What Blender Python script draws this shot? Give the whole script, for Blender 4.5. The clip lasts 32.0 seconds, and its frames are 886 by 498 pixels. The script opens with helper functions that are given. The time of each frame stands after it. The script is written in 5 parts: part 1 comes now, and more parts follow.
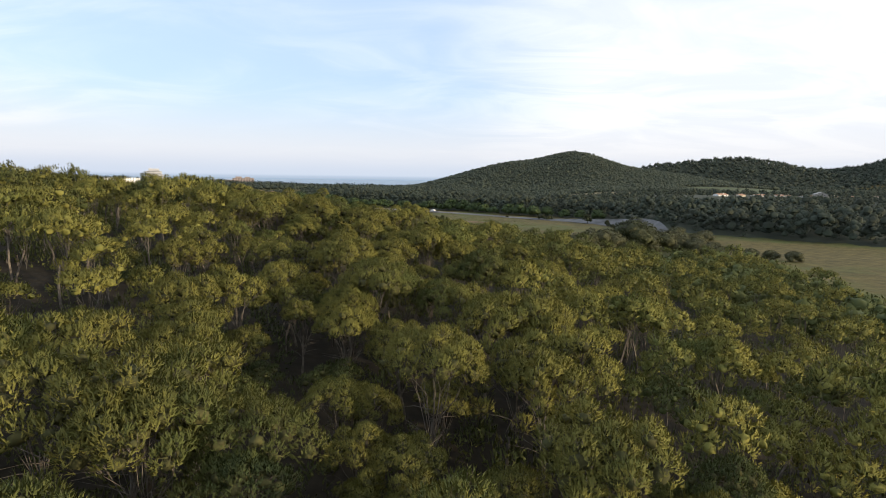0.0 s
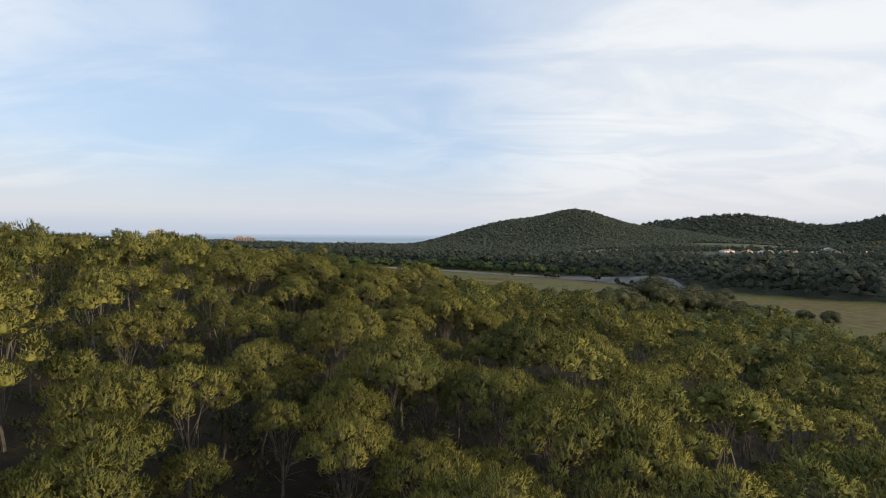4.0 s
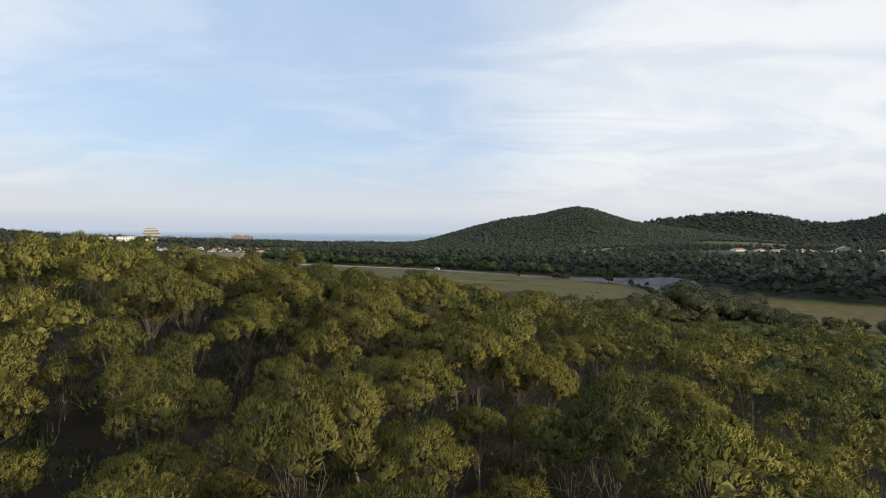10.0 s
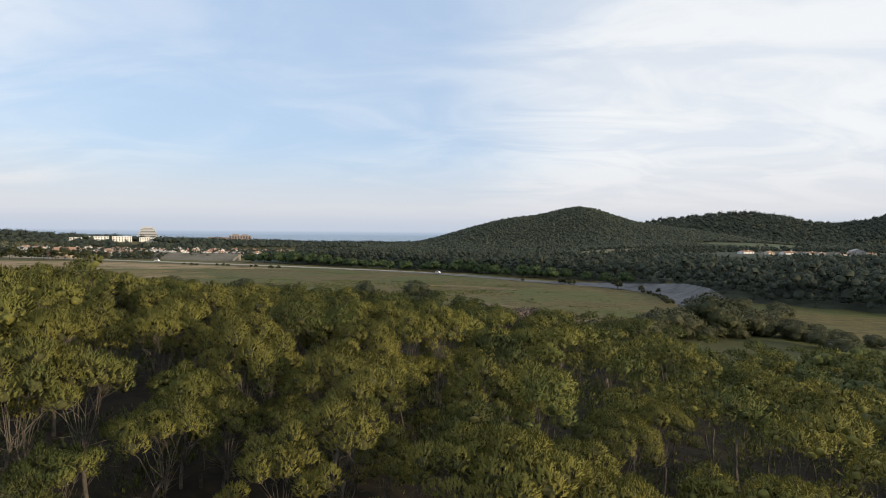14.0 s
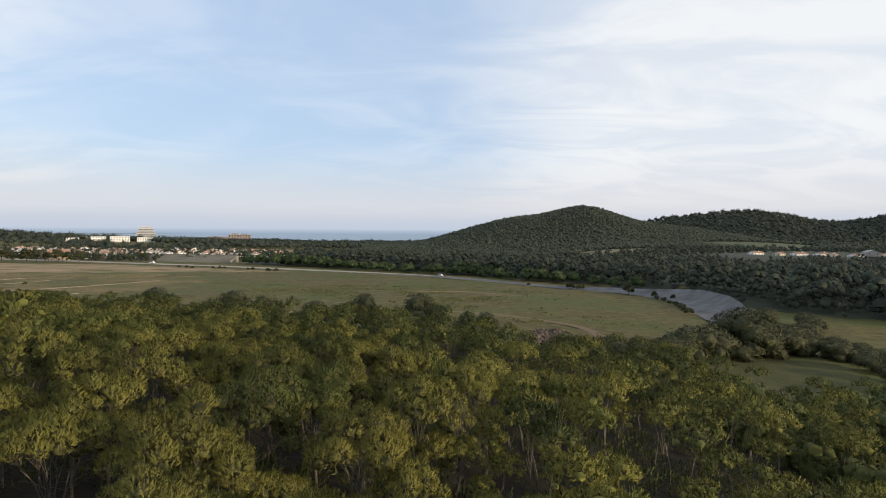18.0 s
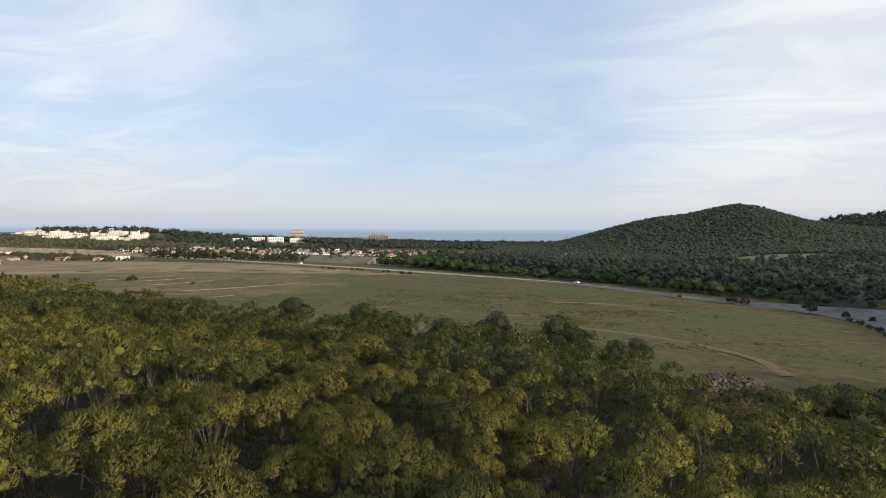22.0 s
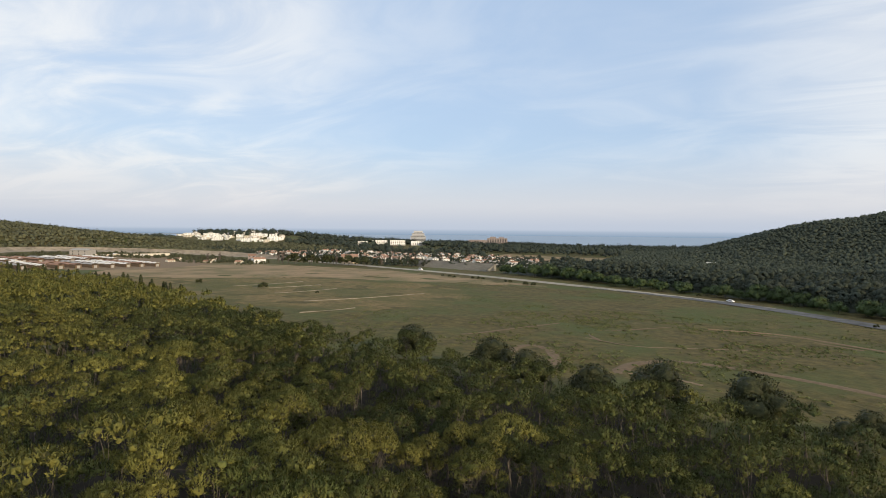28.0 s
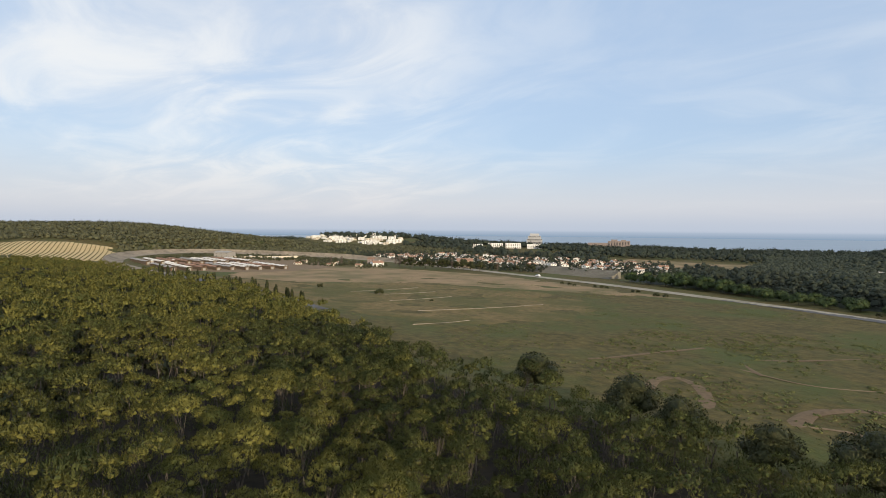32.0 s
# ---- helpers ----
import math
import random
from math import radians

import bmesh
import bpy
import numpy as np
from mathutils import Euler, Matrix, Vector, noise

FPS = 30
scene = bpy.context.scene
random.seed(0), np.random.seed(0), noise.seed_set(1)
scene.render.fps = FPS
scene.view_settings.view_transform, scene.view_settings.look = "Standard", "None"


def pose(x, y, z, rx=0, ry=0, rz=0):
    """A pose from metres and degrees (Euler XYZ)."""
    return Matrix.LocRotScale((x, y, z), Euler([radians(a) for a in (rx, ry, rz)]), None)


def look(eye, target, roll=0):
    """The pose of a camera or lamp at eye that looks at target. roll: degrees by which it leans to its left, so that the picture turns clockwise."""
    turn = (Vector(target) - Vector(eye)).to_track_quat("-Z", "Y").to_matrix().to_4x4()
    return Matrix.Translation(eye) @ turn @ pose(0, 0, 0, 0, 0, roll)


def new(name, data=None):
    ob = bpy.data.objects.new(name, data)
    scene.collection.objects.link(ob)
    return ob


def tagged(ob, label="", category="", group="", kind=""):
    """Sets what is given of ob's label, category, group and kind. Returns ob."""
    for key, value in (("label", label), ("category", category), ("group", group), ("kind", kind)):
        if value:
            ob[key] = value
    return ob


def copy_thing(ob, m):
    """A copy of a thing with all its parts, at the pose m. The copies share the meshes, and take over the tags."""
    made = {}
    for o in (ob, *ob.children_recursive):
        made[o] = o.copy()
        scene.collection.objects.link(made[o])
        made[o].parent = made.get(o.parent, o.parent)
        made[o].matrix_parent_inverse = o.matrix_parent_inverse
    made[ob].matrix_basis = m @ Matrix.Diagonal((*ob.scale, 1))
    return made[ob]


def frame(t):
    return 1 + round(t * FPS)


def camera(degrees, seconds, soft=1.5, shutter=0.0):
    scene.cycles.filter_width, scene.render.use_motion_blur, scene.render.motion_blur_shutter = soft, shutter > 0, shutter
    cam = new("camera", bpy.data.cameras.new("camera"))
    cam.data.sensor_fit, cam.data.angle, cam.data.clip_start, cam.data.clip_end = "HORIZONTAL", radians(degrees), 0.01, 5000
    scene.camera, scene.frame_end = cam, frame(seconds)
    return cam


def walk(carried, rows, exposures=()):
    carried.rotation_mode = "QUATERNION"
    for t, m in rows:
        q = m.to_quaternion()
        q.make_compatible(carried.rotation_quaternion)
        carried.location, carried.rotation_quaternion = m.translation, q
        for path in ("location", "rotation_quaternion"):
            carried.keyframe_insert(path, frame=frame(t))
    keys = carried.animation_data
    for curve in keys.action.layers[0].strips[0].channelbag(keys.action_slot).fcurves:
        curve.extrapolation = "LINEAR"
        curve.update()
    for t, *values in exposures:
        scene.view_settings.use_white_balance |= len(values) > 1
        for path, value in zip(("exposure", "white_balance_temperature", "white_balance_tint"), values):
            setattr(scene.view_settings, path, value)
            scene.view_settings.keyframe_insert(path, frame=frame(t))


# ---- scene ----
cam = camera(79.1, 32.0, soft=0.65)
PATH = [
    (0, (0.26, 3.45, 20.25), (0.21, 13.36, 18.92), 0.81),
    (0.5, (0.02, 4.81, 20.20), (-0.03, 14.74, 19.02), 0.73),
    (1, (-0.25, 6.10, 20.15), (-0.30, 16.05, 19.17), 0.71),
    (1.5, (-0.53, 7.31, 20.09), (-0.59, 17.28, 19.34), 0.69),
    (2, (-0.79, 8.48, 20.05), (-0.86, 18.47, 19.51), 0.64),
    (2.5, (-1.03, 9.69, 20.01), (-1.11, 19.69, 19.69), 0.58),
    (3, (-1.24, 10.98, 19.97), (-1.31, 20.98, 19.71), 0.51),
    (3.5, (-1.45, 12.29, 19.91), (-1.52, 22.29, 19.66), 0.43),
    (5.5, (-2.40, 17.49, 19.68), (-2.45, 27.48, 19.40), 0.53),
    (6, (-2.59, 18.83, 19.63), (-2.64, 28.83, 19.35), 0.55),
    (6.5, (-2.76, 20.22, 19.61), (-2.81, 30.22, 19.33), 0.55),
    (7, (-2.94, 21.62, 19.64), (-2.99, 31.62, 19.35), 0.52),
    (7.5, (-3.10, 23.03, 19.70), (-3.16, 33.02, 19.41), 0.49),
    (8, (-3.25, 24.45, 19.77), (-3.30, 34.44, 19.48), 0.47),
    (8.5, (-3.36, 25.90, 19.85), (-3.41, 35.89, 19.57), 0.47),
    (9, (-3.44, 27.33, 19.97), (-3.50, 37.33, 19.68), 0.46),
    (9.5, (-3.50, 28.72, 20.12), (-3.56, 38.71, 19.84), 0.42),
    (10, (-3.55, 30.11, 20.32), (-3.61, 40.10, 20.03), 0.38),
    (10.5, (-3.63, 31.54, 20.53), (-3.68, 41.53, 20.25), 0.36),
    (11, (-3.72, 33.02, 20.77), (-3.78, 43.01, 20.49), 0.37),
    (11.5, (-3.82, 34.53, 21.03), (-3.88, 44.53, 20.73), 0.39),
    (12, (-3.94, 36.06, 21.29), (-3.99, 46.05, 20.99), 0.41),
    (12.5, (-4.09, 37.59, 21.57), (-4.14, 47.58, 21.26), 0.43),
    (13, (-4.25, 39.13, 21.87), (-4.31, 49.12, 21.56), 0.45),
    (13.5, (-4.44, 40.68, 22.19), (-4.49, 50.68, 21.88), 0.46),
    (14, (-4.64, 42.24, 22.51), (-4.69, 52.23, 22.20), 0.46),
    (14.5, (-4.86, 43.79, 22.83), (-4.91, 53.78, 22.50), 0.48),
    (16.5, (-5.69, 49.66, 23.99), (-5.75, 59.65, 23.66), 0.43),
    (17, (-5.85, 51.09, 24.35), (-5.90, 61.09, 24.02), 0.41),
    (17.5, (-5.98, 52.50, 24.74), (-6.04, 62.49, 24.40), 0.38),
    (18, (-6.10, 53.90, 25.14), (-6.16, 63.90, 24.79), 0.35),
    (18.5, (-6.22, 55.33, 25.54), (-6.55, 65.32, 25.19), 0.32),
    (19, (-6.36, 56.81, 25.93), (-7.11, 66.77, 25.58), 0.31),
    (19.5, (-6.52, 58.30, 26.33), (-7.63, 68.23, 25.97), 0.32),
    (20, (-6.72, 59.79, 26.71), (-8.18, 69.68, 26.35), 0.33),
    (20.5, (-7.00, 61.27, 27.08), (-8.75, 71.11, 26.72), 0.32),
    (21, (-7.36, 62.78, 27.43), (-9.41, 72.56, 27.07), 0.29),
    (21.5, (-7.82, 64.33, 27.75), (-10.12, 74.06, 27.39), 0.28),
    (22, (-8.37, 65.92, 28.05), (-10.84, 75.60, 27.68), 0.30),
    (22.5, (-8.96, 67.49, 28.35), (-11.62, 77.12, 27.99), 0.36),
    (23, (-9.62, 68.98, 28.68), (-12.44, 78.57, 28.31), 0.41),
    (23.5, (-10.35, 70.41, 29.02), (-13.32, 79.95, 28.65), 0.44),
    (24, (-11.17, 71.80, 29.36), (-14.29, 81.30, 28.99), 0.44),
    (24.5, (-12.05, 73.24, 29.69), (-15.33, 82.68, 29.32), 0.43),
    (25, (-12.94, 74.73, 29.99), (-16.40, 84.11, 29.63), 0.43),
    (25.5, (-13.84, 76.22, 30.30), (-17.48, 85.53, 29.94), 0.43),
    (27.5, (-17.62, 82.07, 32.02), (-21.99, 91.05, 31.66), 0.47),
    (28, (-18.67, 83.60, 32.44), (-23.18, 92.52, 32.08), 0.49),
    (28.5, (-19.76, 85.25, 32.82), (-24.41, 94.09, 32.46), 0.54),
    (29, (-20.86, 86.89, 33.17), (-25.63, 95.67, 32.82), 0.58),
    (29.5, (-21.90, 88.38, 33.54), (-26.84, 97.07, 33.19), 0.60),
    (30, (-22.92, 89.75, 33.95), (-28.07, 98.32, 33.60), 0.59),
    (30.5, (-24.00, 91.14, 34.35), (-29.39, 99.56, 34.00), 0.55),
    (31, (-25.17, 92.62, 34.70), (-30.84, 100.84, 34.34), 0.52),
    (31.5, (-26.34, 94.13, 34.98), (-32.30, 102.14, 34.62), 0.49),
    (32, (-27.39, 95.65, 35.19), (-33.69, 103.41, 34.84), 0.43),
]
walk(cam, [(t, look(eye, target, roll)) for t, eye, target, roll in PATH], [(0, 0.30), (2.0, 0.13), (5, 0.02), (18, 0.02), (25, 0.0), (32, -0.06)])

# ---- light ----
SUN_AZ, SUN_EL = radians(116), radians(12)
world = bpy.data.worlds.new("world")
scene.world = world
world.use_nodes = True


def tree_of(nt):
    nt.nodes.clear()

    def add(kind, at=None, data_type="", blend_type="", operation="", interpolation_type=""):
        nd = nt.nodes.new(kind)
        if data_type:
            nd.data_type = data_type
        if blend_type:
            nd.blend_type = blend_type
        if operation:
            nd.operation = operation
        if interpolation_type:
            nd.interpolation_type = interpolation_type
        for k, v in (at or {}).items():
            if isinstance(v, bpy.types.NodeSocket):
                nt.links.new(v, nd.inputs[k])
            else:
                nd.inputs[k].default_value = v
        return nd
    return add


def build_sky():
    add = tree_of(world.node_tree)
    sky = add("ShaderNodeTexSky")
    sky.sky_type, sky.sun_disc, sky.sun_elevation, sky.sun_rotation = "NISHITA", False, SUN_EL, SUN_AZ
    sky.air_density, sky.dust_density, sky.ozone_density = 1.0, 1.5, 1.5
    base = add("ShaderNodeMix", {0: 1.0, 6: sky.outputs[0], 7: (0.15, 0.15, 0.15, 1)}, data_type="RGBA", blend_type="MULTIPLY")
    base = add("ShaderNodeMix", {0: 0.65, 6: base.outputs[2], 7: (0.53, 0.71, 0.995, 1)}, data_type="RGBA")
    way = add("ShaderNodeTexCoord")
    parts = add("ShaderNodeSeparateXYZ", {0: way.outputs["Generated"]})
    up = add("ShaderNodeMath", {0: parts.outputs[2], 1: 0.0}, operation="MAXIMUM")
    lift = add("ShaderNodeMath", {0: up.outputs[0], 1: 0.16}, operation="ADD")
    fx = add("ShaderNodeMath", {0: parts.outputs[0], 1: lift.outputs[0]}, operation="DIVIDE")
    fy = add("ShaderNodeMath", {0: parts.outputs[1], 1: lift.outputs[0]}, operation="DIVIDE")
    flat = add("ShaderNodeCombineXYZ", {0: fx.outputs[0], 1: fy.outputs[0]})
    broad_map = add("ShaderNodeMapping", {"Vector": flat.outputs[0], "Rotation": (0, 0, radians(-12)), "Scale": (0.42, 0.62, 1), "Location": (2.6, 0.9, 0)})
    broad = add("ShaderNodeTexNoise", {"Vector": broad_map.outputs[0], "Scale": 1.0, "Detail": 5.0, "Roughness": 0.45, "Distortion": 0.2})
    wisp_map = add("ShaderNodeMapping", {"Vector": flat.outputs[0], "Rotation": (0, 0, radians(-24)), "Scale": (0.95, 1.5, 1), "Location": (7.1, 3.3, 0)})
    wisp = add("ShaderNodeTexNoise", {"Vector": wisp_map.outputs[0], "Scale": 1.3, "Detail": 8.0, "Roughness": 0.56, "Distortion": 0.9})
    both = add("ShaderNodeMath", {0: broad.outputs[0], 1: 0.55}, operation="MULTIPLY")
    both = add("ShaderNodeMath", {0: wisp.outputs[0], 1: 0.45, 2: both.outputs[0]}, operation="MULTIPLY_ADD")
    veil = add("ShaderNodeMapRange", {0: both.outputs[0], 1: 0.42, 2: 0.66, 3: 0.24, 4: 0.82}, interpolation_type="SMOOTHSTEP")
    # the veil thins towards one bluer part of the sky
    gap = add("ShaderNodeVectorMath", {0: way.outputs["Generated"], 1: (-0.267, 0.933, 0.242)}, operation="DOT_PRODUCT")
    gap = add("ShaderNodeMapRange", {0: gap.outputs["Value"], 1: 0.86, 2: 0.99, 3: 1.0, 4: 0.35}, interpolation_type="SMOOTHSTEP")
    veil = add("ShaderNodeMath", {0: veil.outputs[0], 1: gap.outputs[0]}, operation="MULTIPLY")
    # a broad soft bank of cloud closes the sky to the east
    edge = add("ShaderNodeMath", {0: broad.outputs[0], 1: 0.5, 2: parts.outputs[0]}, operation="MULTIPLY_ADD")
    edge = add("ShaderNodeMath", {0: wisp.outputs[0], 1: 0.22, 2: edge.outputs[0]}, operation="MULTIPLY_ADD")
    bank = add("ShaderNodeMapRange", {0: edge.outputs[0], 1: 0.20, 2: 0.72, 3: 0.0, 4: 0.80}, interpolation_type="SMOOTHSTEP")
    veil = add("ShaderNodeMath", {0: veil.outputs[0], 1: bank.outputs[0]}, operation="MAXIMUM")
    # towards the sun the veil thickens
    side = add("ShaderNodeVectorMath", {0: way.outputs["Generated"], 1: (math.sin(SUN_AZ), math.cos(SUN_AZ), 0)}, operation="DOT_PRODUCT")
    thick = add("ShaderNodeMapRange", {0: side.outputs["Value"], 1: -0.25, 2: 0.45, 3: 0.0, 4: 0.9}, interpolation_type="SMOOTHSTEP")
    veil = add("ShaderNodeMath", {0: veil.outputs[0], 1: thick.outputs[0]}, operation="MAXIMUM")
    bright = add("ShaderNodeMapRange", {0: wisp.outputs[0], 1: 0.36, 2: 0.62, 3: 0.0, 4: 1.0}, interpolation_type="SMOOTHSTEP")
    cloud = add("ShaderNodeMix", {0: bright.outputs[0], 6: (0.815, 0.84, 0.88, 1), 7: (0.99, 0.985, 0.965, 1)}, data_type="RGBA")
    cloudy = add("ShaderNodeMix", {0: veil.outputs[0], 6: base.outputs[2], 7: cloud.outputs[2]}, data_type="RGBA")
    # pale lilac haze above the horizon
    low = add("ShaderNodeMapRange", {0: parts.outputs[2], 1: 0.005, 2: 0.16, 3: 0.9, 4: 0.0}, interpolation_type="SMOOTHSTEP")
    hazy = add("ShaderNodeMix", {0: low.outputs[0], 6: cloudy.outputs[2], 7: (0.72, 0.72, 0.752, 1)}, data_type="RGBA")
    dim = add("ShaderNodeMapRange", {0: parts.outputs[2], 1: 0.0, 2: 0.05, 3: 0.8, 4: 0.0}, interpolation_type="SMOOTHSTEP")
    hazy = add("ShaderNodeMix", {0: dim.outputs[0], 6: hazy.outputs[2], 7: (0.50, 0.575, 0.70, 1)}, data_type="RGBA")
    # sea distance under the horizon line
    under = add("ShaderNodeMapRange", {0: parts.outputs[2], 1: -0.002, 2: 0.002, 3: 1.0, 4: 0.0})
    deep = add("ShaderNodeMapRange", {0: parts.outputs[2], 1: -0.0112, 2: 0.0, 3: 0.0, 4: 1.0})
    depth = add("ShaderNodeMix", {0: deep.outputs[0], 6: (0.27, 0.37, 0.50, 1), 7: (0.47, 0.545, 0.66, 1)}, data_type="RGBA")
    sea = add("ShaderNodeMix", {0: under.outputs[0], 6: hazy.outputs[2], 7: depth.outputs[2]}, data_type="RGBA")
    glow = add("ShaderNodeBackground", {0: sea.outputs[2], 1: 1.0})
    add("ShaderNodeOutputWorld", {0: glow.outputs[0]})


build_sky()
sun = new("sun", bpy.data.lights.new("sun", "SUN"))
sun.data.energy, sun.data.angle, sun.data.color = 3.9, radians(0.6), (1.0, 0.80, 0.53)
sun.matrix_world = look((300 * math.sin(SUN_AZ), 300 * math.cos(SUN_AZ), 300 * math.tan(SUN_EL)), (0, 0, 0))

# ---- materials ----
def surface(name, tones, scale=1.0, detail=5.0, rough=0.9, relief=0.0, relief_scale=None, island=0.0, each=0.0,
            patch=None, patch_scale=0.05, patch_span=(0.45, 0.6), glow_through=0.0, metal=0.0, stretch=(1, 1, 1)):
    """A rough surface: two tones mixed by fine noise, a third laid over in large patches."""
    m = bpy.data.materials.new(name)
    m.use_nodes = True
    add = tree_of(m.node_tree)
    geo = add("ShaderNodeNewGeometry")
    at = add("ShaderNodeMapping", {"Vector": geo.outputs["Position"], "Scale": stretch})
    fine = add("ShaderNodeTexNoise", {"Vector": at.outputs[0], "Scale": scale, "Detail": detail, "Roughness": 0.6})
    span = add("ShaderNodeMapRange", {0: fine.outputs[0], 1: 0.32, 2: 0.68, 3: 0.0, 4: 1.0})
    col = add("ShaderNodeMix", {0: span.outputs[0], 6: (*tones[0], 1), 7: (*tones[1], 1)}, data_type="RGBA").outputs[2]
    if patch:
        big = add("ShaderNodeTexNoise", {"Vector": geo.outputs["Position"], "Scale": patch_scale, "Detail": 6.0, "Roughness": 0.66})
        much = add("ShaderNodeMapRange", {0: big.outputs[0], 1: patch_span[0], 2: patch_span[1], 3: 0.0, 4: 1.0})
        col = add("ShaderNodeMix", {0: much.outputs[0], 6: col, 7: (*patch, 1)}, data_type="RGBA").outputs[2]
    if island or each:
        for source, amount in ((geo.outputs["Random Per Island"], island), (add("ShaderNodeObjectInfo").outputs["Random"], each)):
            if not amount:
                continue
            swing = add("ShaderNodeMapRange", {0: source, 1: 0.0, 2: 1.0, 3: 1.0 - amount, 4: 1.0 + amount})
            tone = add("ShaderNodeCombineColor", {0: swing.outputs[0], 1: swing.outputs[0], 2: swing.outputs[0]})
            col = add("ShaderNodeMix", {0: 1.0, 6: col, 7: tone.outputs[0]}, data_type="RGBA", blend_type="MULTIPLY").outputs[2]
    shade = add("ShaderNodeBsdfPrincipled", {"Base Color": col, "Roughness": rough, "Metallic": metal, "Specular IOR Level": 0.25})
    if relief:
        rough_noise = add("ShaderNodeTexNoise", {"Vector": at.outputs[0], "Scale": relief_scale or scale * 2, "Detail": 4.0})
        up = add("ShaderNodeBump", {"Height": rough_noise.outputs[0], "Distance": relief, "Strength": 0.8})
        m.node_tree.links.new(up.outputs[0], shade.inputs["Normal"])
    end = shade.outputs[0]
    if glow_through:
        thin = add("ShaderNodeBsdfTranslucent", {"Color": col})
        end = add("ShaderNodeMixShader", {0: glow_through, 1: end, 2: thin.outputs[0]}).outputs[0]
    add("ShaderNodeOutputMaterial", {0: end})
    return m


NEEDLES = surface("pine needles", ((0.160, 0.160, 0.040), (0.234, 0.218, 0.054)), 0.30, 3, 0.75, island=0.13, each=0.14, glow_through=0.2,
                  patch=(0.108, 0.126, 0.036), patch_scale=0.09, patch_span=(0.5, 0.62))
# Darker pines: partly their own green, partly shade put into the colour.
NEEDLES_DARK = surface("shade-toned dark pine needles", ((0.076, 0.092, 0.027), (0.120, 0.128, 0.037)), 0.23, 3, 0.75, island=0.13, glow_through=0.2,
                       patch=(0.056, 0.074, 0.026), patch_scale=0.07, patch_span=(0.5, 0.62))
# Terrace shade and distance haze are put into this dark blue-green.
NEEDLES_COOL = surface("shade-toned wood leaves", ((0.039, 0.053, 0.041), (0.063, 0.077, 0.052)), 0.12, 3, 0.8, relief=0.12, relief_scale=1.5, island=0.16, glow_through=0.22,
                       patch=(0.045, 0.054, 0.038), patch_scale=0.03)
# Distance haze over the hill is mixed into the needle colour.
NEEDLES_HILL = surface("haze-toned hill pine needles", ((0.048, 0.062, 0.046), (0.080, 0.093, 0.062)), 0.06, 4, 0.8, relief=0.12, relief_scale=1.5, island=0.16, glow_through=0.22)
# Lit copy of the hill needles: warm sunlight is put into the colour.
NEEDLES_WEST = surface("sun-toned hill needles", ((0.082, 0.086, 0.046), (0.120, 0.116, 0.058)), 0.06, 4, 0.8, relief=0.3, relief_scale=2.5, island=0.3, glow_through=0.1)
# Twig brown, taken darker so the crowns' inner shade is in the colour.
INNER = surface("shade-darkened brown inner twigs and needles", ((0.048, 0.050, 0.018), (0.080, 0.076, 0.028)), 1.5, 3, 0.9, island=0.25, glow_through=0.1)
BROADLEAF = surface("bright broad leaves", ((0.038, 0.064, 0.022), (0.066, 0.094, 0.032)), 0.4, 3, 0.6, relief=0.12, relief_scale=5.0, island=0.3, glow_through=0.12)
OLIVE = surface("grey green leaves", ((0.044, 0.050, 0.023), (0.094, 0.094, 0.042)), 0.5, 3, 0.6, relief=0.12, relief_scale=5.0, island=0.3, glow_through=0.12)
DARKLEAF = surface("dark evergreen leaves", ((0.032, 0.042, 0.018), (0.065, 0.068, 0.026)), 0.5, 3, 0.6, relief=0.12, relief_scale=5.0, island=0.3, glow_through=0.15)
TWIGS = surface("bare grey twigs", ((0.10, 0.080, 0.070), (0.165, 0.132, 0.112)), 1.0, 3, 0.9, island=0.25)
BARK = surface("pine bark", ((0.066, 0.057, 0.049), (0.155, 0.136, 0.116)), 3.0, 4, 0.95, relief=0.02, each=0.2)
MEADOW = surface("dry meadow", ((0.046, 0.042, 0.013), (0.128, 0.100, 0.033)), 0.30, 10, 0.95, relief=0.3, relief_scale=0.9,
                 patch=(0.067, 0.080, 0.021), patch_scale=0.02, patch_span=(0.46, 0.62))
DRYGRASS = surface("dry golden grass", ((0.100, 0.076, 0.029), (0.205, 0.148, 0.060)), 0.30, 10, 0.95, relief=0.3, relief_scale=0.9,
                   patch=(0.084, 0.080, 0.024), patch_scale=0.02, patch_span=(0.42, 0.6))
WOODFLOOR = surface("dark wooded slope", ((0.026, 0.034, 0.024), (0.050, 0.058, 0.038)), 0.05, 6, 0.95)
# Litter brown, with the shade between the trunks darkened into it.
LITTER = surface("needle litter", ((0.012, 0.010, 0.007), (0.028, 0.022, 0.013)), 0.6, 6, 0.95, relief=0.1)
EARTH = surface("pale bare earth", ((0.15, 0.108, 0.066), (0.225, 0.162, 0.10)), 0.7, 6, 0.95, relief=0.04)
REDEARTH = surface("reddish bare earth", ((0.118, 0.082, 0.048), (0.175, 0.124, 0.074)), 0.7, 6, 0.95, relief=0.04)
PLOUGH = surface("brown fallow soil", ((0.225, 0.158, 0.088), (0.31, 0.22, 0.122)), 0.12, 6, 0.95, patch=(0.15, 0.125, 0.058), patch_scale=0.03)
STUBBLE = surface("pale stubble", ((0.13, 0.115, 0.066), (0.20, 0.172, 0.10)), 0.2, 6, 0.95, patch=(0.10, 0.10, 0.05), patch_scale=0.05)
